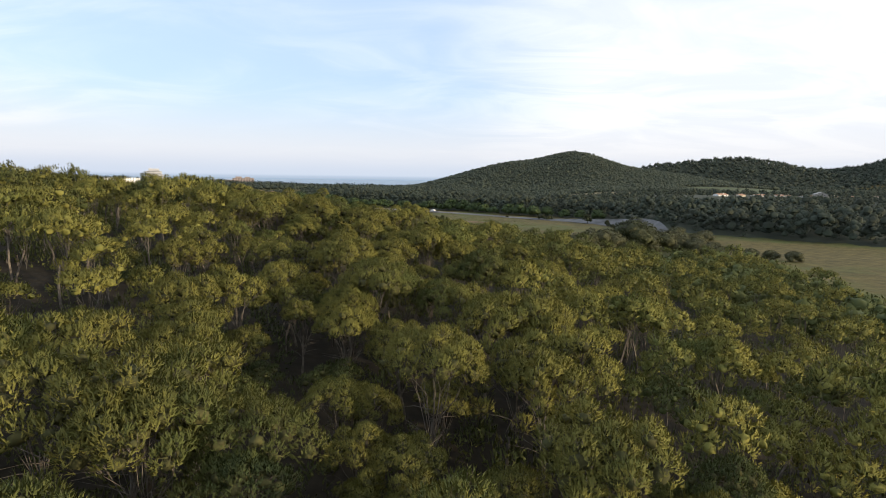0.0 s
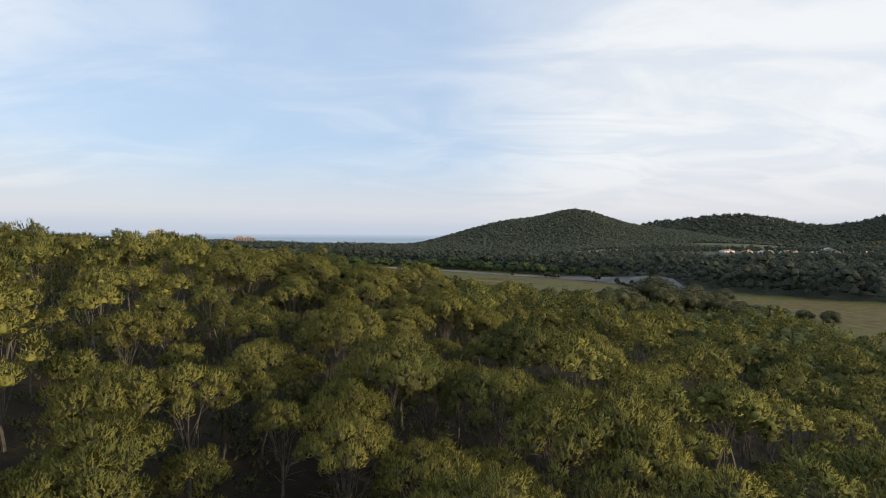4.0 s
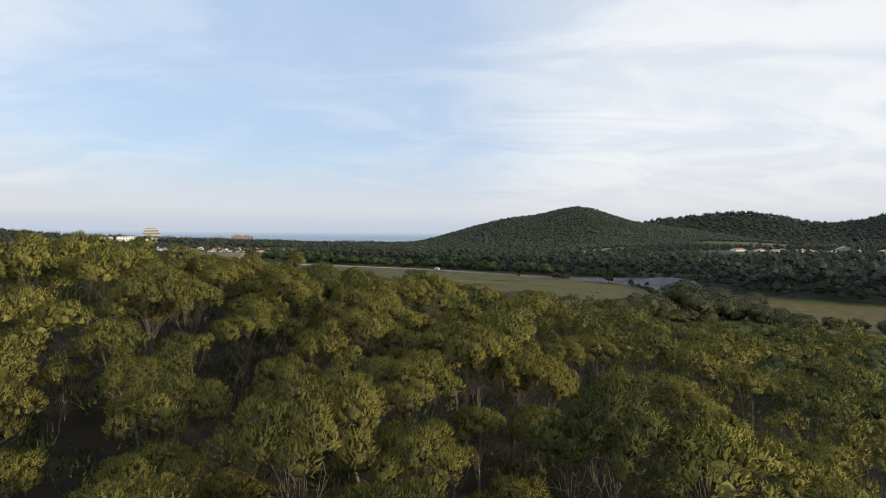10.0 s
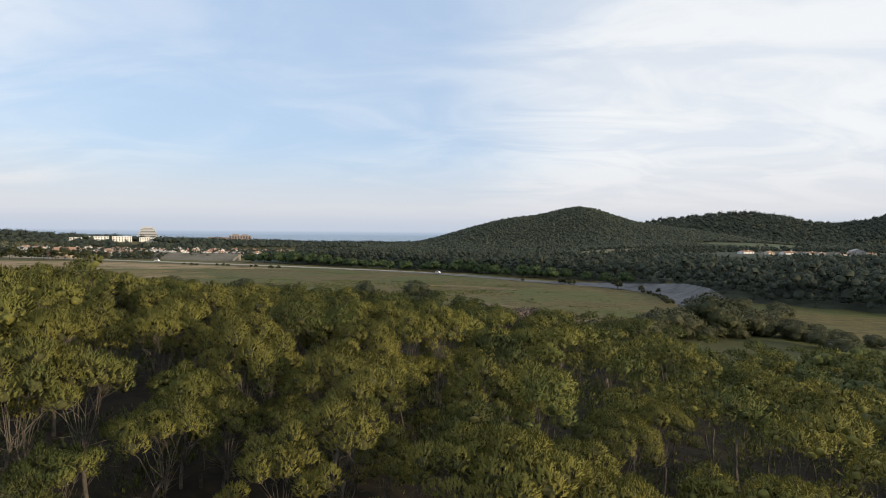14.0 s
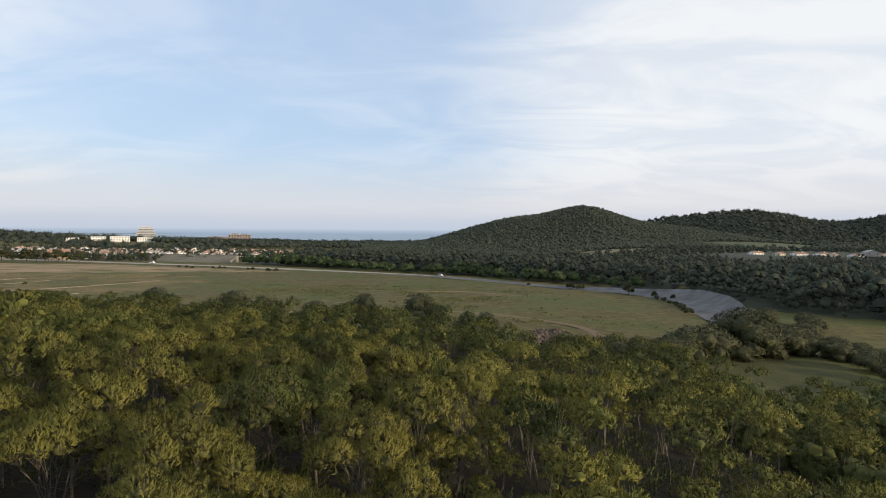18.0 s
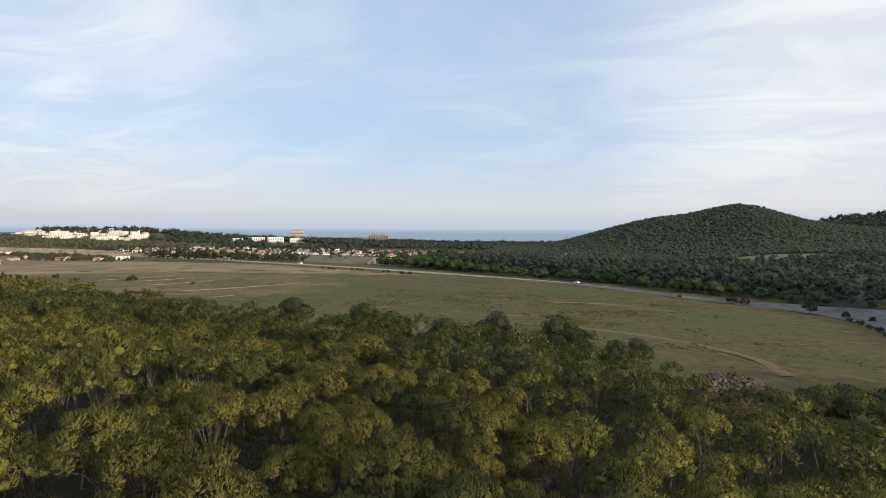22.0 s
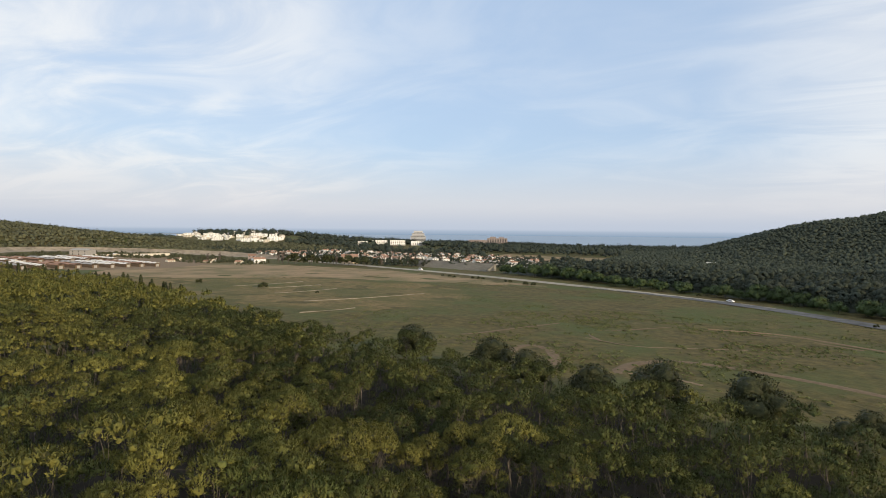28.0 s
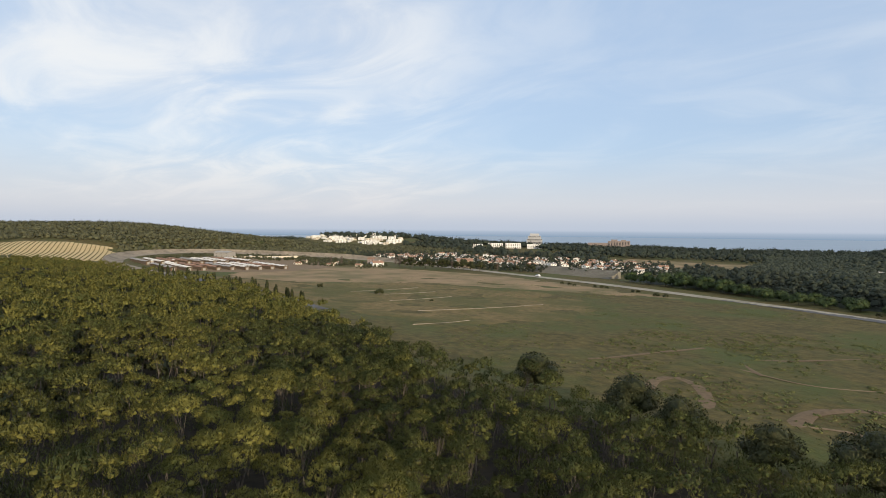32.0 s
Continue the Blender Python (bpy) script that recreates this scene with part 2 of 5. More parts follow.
# Stained concrete; the east bank's shade is put into its blue-grey.
CONCRETE = surface("old shade-toned track concrete", ((0.078, 0.079, 0.082), (0.142, 0.143, 0.147)), 0.25, 7, 0.9, relief=0.02,
                   patch=(0.056, 0.056, 0.057), patch_scale=0.06, patch_span=(0.5, 0.66))
# Same concrete with the western bend's warm sunlight put into the colour.
TAN = surface("sun-toned track concrete", ((0.20, 0.165, 0.12), (0.31, 0.262, 0.20)), 0.25, 7, 0.9, relief=0.02, patch=(0.15, 0.13, 0.10), patch_scale=0.06, patch_span=(0.5, 0.66))
DUST = surface("dusty track concrete", ((0.26, 0.235, 0.19), (0.38, 0.345, 0.28)), 0.25, 7, 0.9, relief=0.02, patch=(0.24, 0.22, 0.17), patch_scale=0.05, patch_span=(0.5, 0.66))
STAND = surface("weathered stand concrete", ((0.20, 0.19, 0.165), (0.27, 0.255, 0.22)), 0.5, 6, 0.9, patch=(0.20, 0.19, 0.16), patch_scale=0.1)
WATER = surface("sea water", ((0.25, 0.32, 0.40), (0.28, 0.35, 0.43)), 0.01, 4, 0.45, relief=0.2, relief_scale=0.05)
WHITE = surface("white render", ((0.76, 0.76, 0.75), (0.83, 0.83, 0.82)), 0.8, 5, 0.85)
PALE = surface("pale grey render", ((0.42, 0.43, 0.45), (0.50, 0.51, 0.53)), 0.8, 5, 0.85)
CREAM = surface("cream render", ((0.56, 0.51, 0.42), (0.66, 0.61, 0.52)), 0.8, 5, 0.85)
OCHRE = surface("ochre render", ((0.38, 0.31, 0.22), (0.45, 0.37, 0.275)), 0.8, 5, 0.85)
BRICKRED = surface("red render", ((0.25, 0.212, 0.203), (0.30, 0.256, 0.245)), 0.8, 5, 0.85)
TILES = surface("clay roof tiles", ((0.23, 0.135, 0.092), (0.35, 0.215, 0.15)), 1.5, 5, 0.85, relief=0.04, each=0.2)
FIBRE = surface("white fibre roof", ((0.66, 0.64, 0.60), (0.76, 0.74, 0.70)), 0.7, 5, 0.7)
GREYROOF = surface("grey roof sheet", ((0.26, 0.25, 0.24), (0.36, 0.35, 0.33)), 0.7, 5, 0.8)
GLASS = surface("dark window glass", ((0.03, 0.035, 0.045), (0.05, 0.055, 0.065)), 1.0, 2, 0.15)
WOOD = surface("weathered wood", ((0.10, 0.07, 0.045), (0.17, 0.12, 0.08)), 2.0, 4, 0.8)
PAINT = surface("white car paint", ((0.75, 0.75, 0.75), (0.80, 0.80, 0.80)), 1.0, 1, 0.25)
RUBBER = surface("black rubber", ((0.02, 0.02, 0.02), (0.03, 0.03, 0.03)), 3.0, 2, 0.8)
VINE_SOIL = surface("vineyard soil", ((0.44, 0.33, 0.17), (0.54, 0.42, 0.23)), 0.3, 5, 0.95)
VINE = surface("young vines", ((0.16, 0.14, 0.05), (0.22, 0.19, 0.07)), 1.0, 4, 0.9)
CLEARING = surface("clearing grass", ((0.034, 0.040, 0.012), (0.062, 0.060, 0.018)), 0.5, 8, 0.95, relief=0.2)
CROP = surface("green crop", ((0.052, 0.068, 0.034), (0.076, 0.092, 0.044)), 0.1, 5, 0.95)


# ---- lie of the land ----
def smooth(a, b, v):
    s = np.clip((np.asarray(v, float) - a) / (b - a), 0, 1)
    return s * s * (3 - 2 * s)


def bump(x, y, cx, cy, amp, sx, sy, turn=0.0):
    c, s = math.cos(radians(turn)), math.sin(radians(turn))
    u, v = (x - cx) * c + (y - cy) * s, -(x - cx) * s + (y - cy) * c
    return amp * np.exp(-0.5 * ((u / sx) ** 2 + (v / sy) ** 2))


BANK_X = [-900, -400, -200, -26, 60, 106, 116, 136, 157, 250, 600, 1500]
BANK_Y = [900, 622, 545, 452, 374, 330, 236, 218, 197, 140, -20, -300]
SEA = -17.0


def land(x, y):
    """Height of the ground in metres."""
    x, y = np.asarray(x, float), np.asarray(y, float)
    p = -0.00834 * np.clip(x, -1000, 300) - 0.01788 * (np.clip(y, -300, 3000) - 72)
    p = np.where(p < -8, -8 - 8 * (1 - np.exp(-(-8 - p) / 8)), p)
    # the wooded knoll under the first half of the flight, and its long western shoulder
    z = p + bump(x, y, -48, 70, 9.6, 39, 44) + bump(x, y, -190, 110, 6.5, 110, 58) + bump(x, y, -400, 150, 6, 140, 70)
    # river terrace rising under the woods
    d = (y - np.interp(x, BANK_X, BANK_Y)) * 0.8
    z = z + (1.5 * smooth(0, 50, d) + 14 * smooth(60, 260, x) * smooth(0, 150, d)) * (1 - smooth(900, 1300, y))
    # far hills
    z = z + bump(x, y, 237, 1000, 24, 50, 80) + bump(x, y, 165, 1010, 44, 130, 115) + bump(x, y, 400, 1030, 24, 90, 120) + bump(x, y, 62, 995, 12.0, 66, 90) + bump(x, y, 115, 1000, 5.0, 36, 70)
    z = z + bump(x, y, 600, 1620, 60, 110, 140) + bump(x, y, 820, 1515, 84, 120, 150) + bump(x, y, 1150, 1310, 75, 135, 170) + bump(x, y, 1500, 1250, 70, 250, 200)
    z = z + bump(x, y, -1150, 420, 28, 230, 200, 30) + bump(x, y, -1500, 300, 16, 300, 260) + (bump(x, y, -900, 455, 15.5, 150, 110, -25) + bump(x, y, -800, 600, 7, 60, 70)) * smooth(-728, -800, x)
    z = z + bump(x, y, -1010, 1010, 25, 190, 150) + bump(x, y, -560, 1060, 9, 260, 120)
    # shore
    shore = 1800 + 60 * np.sin(x / 210.0) - 0.12 * x
    return z * (1 - smooth(shore - 160, shore, y)) + (SEA - 4) * smooth(shore - 160, shore, y)


# ---- building helpers ----
def leaf_mesh(name, shape, materials, which=None):
    """Foliage, shaded as the rounded mass that it makes up; shape: vertices, triangles, directions outwards."""
    v, t, n = (np.asarray(q) for q in shape)
    face = np.cross(v[t[:, 1]] - v[t[:, 0]], v[t[:, 2]] - v[t[:, 0]])
    back = (face * n[t].mean(1)).sum(1) < 0
    t = np.where(back[:, None], t[:, [0, 2, 1]], t)
    me = raw_mesh(name, v, t, materials, which, soft=True)
    way = me.attributes.new("custom_normal", "FLOAT_VECTOR", "POINT")
    way.data.foreach_set("vector", np.ascontiguousarray(n, np.float32).ravel())
    me.update()
    return me


def raw_mesh(name, verts, tris, materials, which=None, soft=False):
    me = bpy.data.meshes.new(name)
    verts, tris = np.asarray(verts, np.float32), np.asarray(tris, np.int32)
    me.vertices.add(len(verts))
    me.vertices.foreach_set("co", verts.ravel())
    me.loops.add(tris.size)
    me.loops.foreach_set("vertex_index", tris.ravel())
    me.polygons.add(len(tris))
    me.polygons.foreach_set("loop_start", np.arange(0, tris.size, tris.shape[1], dtype=np.int32))
    for m in materials:
        me.materials.append(m)
    if which is not None:
        me.polygons.foreach_set("material_index", np.asarray(which, np.int32))
    me.polygons.foreach_set("use_smooth", np.full(len(tris), soft) if isinstance(soft, bool) else np.asarray(soft, bool))
    me.update(calc_edges=True)
    return me


def part(name, bm, material, parent, label="", at=None):
    """Links a bmesh, or a mesh, as one mesh object under a thing or a part."""
    if isinstance(bm, bmesh.types.BMesh):
        me = bpy.data.meshes.new(name)
        bm.to_mesh(me)
        bm.free()
        me.materials.append(material)
    else:
        me = bm
    ob = new(name, me)
    ob.parent = parent
    if at is not None:
        ob.matrix_basis = at
    return tagged(ob, label)


def thing(name, label, category, group="", kind="", at=None):
    ob = tagged(new(name), label, category, group, kind)
    ob.empty_display_size = 0.3
    if at is not None:
        ob.matrix_basis = at
    return ob


def box(bm, x0, x1, y0, y1, z0, z1, bevel=0.0):
    made = bmesh.ops.create_cube(bm, size=1.0, matrix=Matrix.LocRotScale(((x0 + x1) / 2, (y0 + y1) / 2, (z0 + z1) / 2), None, (x1 - x0, y1 - y0, z1 - z0)))
    if bevel:
        edges = list({e for v in made["verts"] for e in v.link_edges})
        bmesh.ops.bevel(bm, geom=edges, offset=bevel, segments=1, affect="EDGES")
    return bm


def boxes(*some, bevel=0.0):
    bm = bmesh.new()
    for b in some:
        box(bm, *b, bevel=bevel)
    return bm


def unit(v):
    return v / np.maximum(np.linalg.norm(v, axis=-1, keepdims=True), 1e-9)


def ball_net(level):
    bm = bmesh.new()
    bmesh.ops.create_icosphere(bm, subdivisions=level, radius=1.0)
    v, t = np.array([p.co for p in bm.verts]), np.array([[q.index for q in f.verts] for f in bm.faces])
    bm.free()
    return v, t


NETS = {1: ball_net(1), 2: ball_net(2)}


def lumps(rng, lobes, level, size=0.88, rough=0.42):
    """Uneven dense hearts of the leaf lobes."""
    v, t = NETS[level]
    out = []
    for x, y, z, r in lobes:
        w = v * (size * r * (1 - rough * 0.6 + rough * rng.random((len(v), 1)))) * np.array([1.0, 1.0, 0.86])
        out.append((w + np.array([x, y, z]), t, unit(v + np.array([0, 0, 0.2]) + rng.normal(size=v.shape) * rough)))
    return join(out)


def leaves(rng, lobes, count, size, low=-0.35, spread=0.6, level=1, core=0.88, slim=0.42):
    """Foliage over a set of lobes (x, y, z, radius): dense hearts, and small pointed tufts all over them."""
    lobes = np.asarray(lobes, float)
    weight = lobes[:, 3] ** 2
    pick = rng.choice(len(lobes), count * 2, p=weight / weight.sum())
    way = unit(rng.normal(size=(count * 2, 3)) + (0, 0, 0.25))
    c, r = lobes[pick, :3], lobes[pick, 3:]
    p = c + way * r * np.array([1, 1, 0.88]) * (0.80 + 0.26 * rng.random((count * 2, 1)))
    gap = np.linalg.norm(p[:, None] - lobes[None, :, :3], axis=2) / lobes[None, :, 3]
    keep = (gap.min(1) > 0.74) & (way[:, 2] > low)
    p, way = p[keep][:count], way[keep][:count]
    n = len(p)
    normal = unit(way + rng.normal(size=(n, 3)) * 0.35)
    axis = unit(way * 0.5 + np.array([0, 0, 0.5]) + rng.normal(size=(n, 3)) * spread)
    axis = unit(axis - 0.6 * normal * (axis * normal).sum(1, keepdims=True))
    sideways = unit(np.cross(normal, axis))
    s = size * (0.65 + 0.7 * rng.random((n, 1)))
    a, b = p - sideways * s * slim - axis * s * 0.4, p + sideways * s * slim - axis * s * 0.4
    t = p + axis * s * 0.8
    verts = np.stack([a, b, t], 1).reshape(-1, 3)
    out = np.repeat(unit(way + rng.normal(size=(n, 3)) * 0.25 + np.array([0, 0, 0.2])), 3, axis=0)
    blades = (verts, np.arange(3 * n).reshape(-1, 3), out)
    return join([lumps(rng, lobes, level, core), blades]) if core else blades


def tufts(rng, lobes, count, length, slim, spikes, low=-0.35, crown=0.4):
    """Upright shoots spread over the lobes, each a brush of thin needles that opens outwards and up."""
    lobes = np.asarray(lobes, float)
    weight = lobes[:, 3] ** 2
    pick = rng.choice(len(lobes), count * 3, p=weight / weight.sum())
    way = unit(rng.normal(size=(count * 3, 3)) + (0, 0, 0.45))
    p = lobes[pick, :3] + way * lobes[pick, 3:] * (1.0 - 0.22 * rng.random((count * 3, 1)) ** 2)
    gap = np.linalg.norm(p[:, None] - lobes[None, :, :3], axis=2) / lobes[None, :, 3]
    keep = (gap.min(1) > 0.72) & (way[:, 2] > low)
    p, way = p[keep][:count], way[keep][:count]
    n = len(p)
    axis = unit(way * 0.6 + np.array([0, 0, 0.6]) + rng.normal(size=(n, 3)) * 0.15)
    shoot = length * (0.8 + 0.9 * rng.random((n, 1, 1)))
    step = np.linspace(0, 1, spikes)[None, :, None]
    spread = unit(axis[:, None] * (0.7 + 0.5 * step) + rng.normal(size=(n, spikes, 3)) * 0.36)
    size = length * (1.0 - 0.3 * step) * (0.8 + 0.4 * rng.random((n, spikes, 1)))
    across = unit(np.cross(spread, rng.normal(size=(n, spikes, 3))))
    base = p[:, None] + axis[:, None] * shoot * (step - 0.8)
    tri = np.stack([base - across * size * slim, base + across * size * slim, base + spread * size], 2).reshape(-1, 3)
    heart = (lobes[:, :3] * weight[:, None]).sum(0) / weight.sum() - np.array([0, 0, 0.5])
    out = unit(way * (1 - crown) + unit(p - heart) * crown)
    out = unit(out[:, None] + spread * 0.2 + rng.normal(size=(n, spikes, 3)) * 0.1)
    return tri, np.arange(len(tri)).reshape(-1, 3), np.repeat(out.reshape(-1, 3), 3, axis=0)


def tube(points, radii, sides=5):
    """A tapered, bent limb through the given points."""
    pts_, verts, tris = np.asarray(points, float), [], []
    for i, (p, r) in enumerate(zip(pts_, radii)):
        ahead = unit(pts_[min(i + 1, len(pts_) - 1)] - pts_[max(i - 1, 0)])
        u = unit(np.cross(ahead, (0.3, 1, 0.1)))
        v = np.cross(ahead, u)
        for k in range(sides):
            a = 2 * math.pi * k / sides
            verts.append(p + r * (math.cos(a) * u + math.sin(a) * v))
    for i in range(len(pts_) - 1):
        for k in range(sides):
            a, b = i * sides + k, i * sides + (k + 1) % sides
            tris += [(a, b, b + sides), (a, b + sides, a + sides)]
    return np.array(verts), np.array(tris)


def join(pieces):
    """Several shapes as one: vertices, triangles and, where all have them, directions outwards."""
    start = np.cumsum([0] + [len(q[0]) for q in pieces])
    out = [np.concatenate([q[0] for q in pieces]), np.concatenate([q[1] + k for q, k in zip(pieces, start)])]
    if all(len(q) > 2 for q in pieces):
        out.append(np.concatenate([q[2] for q in pieces]))
    return tuple(out)


def pine_shape(seed, brushes, length, slim, spikes, height=7.6, radius=2.0, fine=True, lobe_count=(8, 11), inner=(500, 0.4)):
    """An Aleppo pine: bent trunk, forked limbs and a lumpy domed crown. Returns the trunk, a list of limbs and the crown, each as vertices and
    triangles."""
    rng = np.random.default_rng(seed)
    lean = rng.normal(size=2) * 0.4
    fork = height * rng.uniform(0.5, 0.62)
    spine = [np.array([lean[0] * s * s + 0.12 * math.sin(5 * s + seed), lean[1] * s * s + 0.1 * math.cos(4 * s + seed), s * fork - 0.3]) for s in np.linspace(0, 1, 5)]
    trunk = tube(spine, np.linspace(0.12, 0.07, 5), 6 if fine else 4)
    top, lobes = spine[-1], []
    count_lobes = int(rng.integers(*lobe_count))
    sectors = [[] for _ in range(4)]
    tall = (1.0, 1.45, 1.15, 1.9)[seed % 4] * radius / 2
    deep_set = (0.75, 0.95, 0.8, 1.05)[seed % 4]
    for k in range(count_lobes):
        a, u = 2.4 * k + rng.uniform(-0.4, 0.4), math.sqrt((k + 0.4) / count_lobes)
        r = radius * 0.88 * u * rng.uniform(0.88, 1.1)
        z = height - 0.3 * radius - tall * (1 - math.sqrt(max(0.0, 1 - deep_set * u * u * 0.95))) * 1.35 + rng.normal() * 0.24
        lr = rng.uniform(0.7, 1.25) * radius * (0.25 if fine else 0.28)
        c = np.array([top[0] + r * math.cos(a), top[1] + r * math.sin(a), z])
        lobes.append((*c, lr))
        mid = top * 0.55 + c * 0.45 + np.array([rng.normal() * 0.2, rng.normal() * 0.2, -0.35 + 0.5 * rng.random()])
        start = np.array(spine[-1]) - np.array([0, 0, rng.uniform(0, 0.5) * fork])
        limb = [tube([start, mid, c + (0, 0, -lr * 0.2)], (0.022, 0.014, 0.005), 4 if fine else 3)]
        if fine:
            for _ in range(6):
                tip = c + unit(rng.normal(size=3) + (0, 0, 0.1)) * lr * 0.95
                limb.append(tube([mid * 0.5 + c * 0.5, tip], (0.014, 0.005), 3))
        if k % 2 == 0:
            sectors[int((a % 6.2832) / 1.5708) % 4] += limb
    if fine:
        # bare dead branches under the crown
        for k in range(int(rng.integers(7, 12))):
            a, z = rng.uniform(0, 6.28), fork * rng.uniform(0.5, 1.05)
            start = np.array([lean[0] * (z / fork) ** 2, lean[1] * (z / fork) ** 2, z])
            out = np.array([math.cos(a), math.sin(a), rng.uniform(0.0, 0.6)])
            sectors[k % 4].append(tube([start, start + out * 0.7 + (0, 0, 0.05), start + out * rng.uniform(1.2, 2.0) + (0, 0, -0.1)], (0.024, 0.015, 0.005), 3))
    crown = tufts(rng, lobes, brushes, length, slim, spikes, -0.35, 0.4 if fine else 0.5)
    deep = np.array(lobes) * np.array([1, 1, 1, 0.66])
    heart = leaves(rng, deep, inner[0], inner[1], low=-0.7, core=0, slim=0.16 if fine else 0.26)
    # Solid cores close the crown; near pines take the shade-darkened inner colour.
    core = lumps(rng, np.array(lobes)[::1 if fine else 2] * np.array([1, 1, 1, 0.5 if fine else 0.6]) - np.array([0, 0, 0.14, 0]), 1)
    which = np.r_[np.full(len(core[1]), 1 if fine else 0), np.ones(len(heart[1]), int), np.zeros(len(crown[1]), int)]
    heart = join([core, heart])
    return trunk, [join(q) for q in sectors if q], join([heart, crown]), which


def scatter_shape(shapes, places, rng):
    """Many trees as one shape: each place is x, y, z, scale, squash."""
    out = []
    for x, y, z, s, q in places:
        one = shapes[int(rng.integers(len(shapes)))]
        a = rng.uniform(0, 6.283)
        turn = np.array([[math.cos(a), math.sin(a), 0], [-math.sin(a), math.cos(a), 0], [0, 0, 1]])
        v = (one[0] @ turn) * np.array([s, s, s * q]) + np.array([x, y, z])
        out.append((v, one[1], one[2] @ turn) if len(one) > 2 else (v, one[1]))
    return join(out)


def scatter_pick(faces, places, rng):
    """The material of each face of the same many trees."""
    out = []
    for _ in places:
        out.append(faces[int(rng.integers(len(faces)))])
        rng.uniform(0, 6.283)
    return np.concatenate(out)


def inside(x, y, ring):
    """Which of the points lie in the ring."""
    x, y = np.asarray(x, float), np.asarray(y, float)
    hit = np.zeros(x.shape, bool)
    for (x0, y0), (x1, y1) in zip(ring, ring[1:] + ring[:1]):
        cross = ((y0 > y) != (y1 > y))
        hit ^= cross & (x < (x1 - x0) * (y - y0) / ((y1 - y0) or 1e-9) + x0)
    return hit


def spots(rng, x0, x1, y0, y1, step, jitter=0.42):
    gx, gy = np.meshgrid(np.arange(x0, x1, step), np.arange(y0, y1, step * 0.87))
    gx = gx + (np.arange(gx.shape[0])[:, None] % 2) * step * 0.5
    p = np.stack([gx.ravel(), gy.ravel()], 1)
    return p + rng.uniform(-jitter, jitter, p.shape) * step


def ribbon(points, width, step, lift):
    """A strip that lies on the ground along a smooth line."""
    mid = along(points, step)
    tangent = unit(np.gradient(mid, axis=0))
    out = np.stack([tangent[:, 1], -tangent[:, 0]], 1)
    rows = []
    for i in range(len(mid)):
        w = width * (0.85 + 0.3 * noise.noise((i * 0.7, width, points[0][0])))
        rows.append([mid[i] + out[i] * w * s for s in (-0.5, -0.17, 0.17, 0.5)])
    rows = np.array(rows)
    z = land(rows[..., 0], rows[..., 1]) + lift
    z[:, 0] -= lift * 0.9
    z[:, -1] -= lift * 0.9
    verts = np.dstack([rows, z]).reshape(-1, 3)
    n = len(mid)
    quads = [(i * 4 + k, i * 4 + k + 1, i * 4 + k + 5, i * 4 + k + 4) for i in range(n - 1) for k in range(3)]
    return verts, np.array(quads)


def along(points, step):
    """Evenly spaced points on a smooth curve through the given ones."""
    p = np.asarray(points, float)
    ext = np.vstack([2 * p[0] - p[1], p, 2 * p[-1] - p[-2]])
    out = []
    for i in range(1, len(ext) - 2):
        a, b, c, d = ext[i - 1:i + 3]
        n = max(2, int(np.linalg.norm(c - b) / step))
        for s in np.arange(n) / n:
            out.append(0.5 * (2 * b + (c - a) * s + (2 * a - 5 * b + 4 * c - d) * s * s + (3 * b - a - 3 * c + d) * s ** 3))
    out.append(p[-1])
    return np.array(out)


def patch_on_ground(ring, step, lift):
    """A sheet over the ground inside a ring."""
    xs = [q[0] for q in ring]
    ys = [q[1] for q in ring]
    gx, gy = np.arange(min(xs), max(xs) + step, step), np.arange(min(ys), max(ys) + step, step)
    mx, my = np.meshgrid(gx, gy)
    ok = inside(mx, my, ring).astype(int)
    z = land(mx, my) + lift
    z = np.where(ok > 0, z, z - lift - 0.6)
    verts = np.dstack([mx, my, z]).reshape(-1, 3)
    w = len(gx)
    quads = []
    for j in range(len(gy) - 1):
        for i in range(w - 1):
            if ok[j, i] + ok[j, i + 1] + ok[j + 1, i] + ok[j + 1, i + 1] >= 2:
                quads.append((j * w + i, j * w + i + 1, (j + 1) * w + i + 1, (j + 1) * w + i))
    return verts, np.array(quads)


# ---- ground, sea, track ----
def build_ground():
    u = np.linspace(-1, 1, 291)
    gx, gy = -120 + 4800 * np.sinh(5.2 * u) / math.sinh(5.2), 230 + 4700 * np.sinh(5.2 * u) / math.sinh(5.2)
    mx, my = np.meshgrid(gx, gy)
    z = land(mx, my)
    near = np.exp(-((mx + 100) / 500) ** 2 - ((my - 280) / 400) ** 2)
    rough = np.array([noise.noise((a * 0.06, b * 0.06, 0)) for a, b in zip(mx.ravel(), my.ravel())]).reshape(mx.shape)
    verts = np.dstack([mx, my, z + rough * 0.35 * near]).reshape(-1, 3)
    n = len(u)
    j, i = np.meshgrid(np.arange(n - 1), np.arange(n - 1), indexing="ij")
    k = (j * n + i).ravel()
    quads = np.stack([k, k + 1, k + n + 1, k + n], 1)
    tagged(new("ground", raw_mesh("ground", verts, quads, [MEADOW], soft=True)), "dry green-brown meadow ground with worn patches", "ground", kind="structure")
    bm = bmesh.new()
    ring = [bm.verts.new((4900 * math.cos(a), 4900 * math.sin(a) + 100, SEA)) for a in np.linspace(0, 2 * math.pi, 97)[:-1]]
    bm.faces.new(ring)
    me = bpy.data.meshes.new("sea")
    bm.to_mesh(me)
    bm.free()
    me.materials.append(WATER)
    tagged(new("water", me), "calm pale blue sea reaching the horizon", "sea", kind="structure")


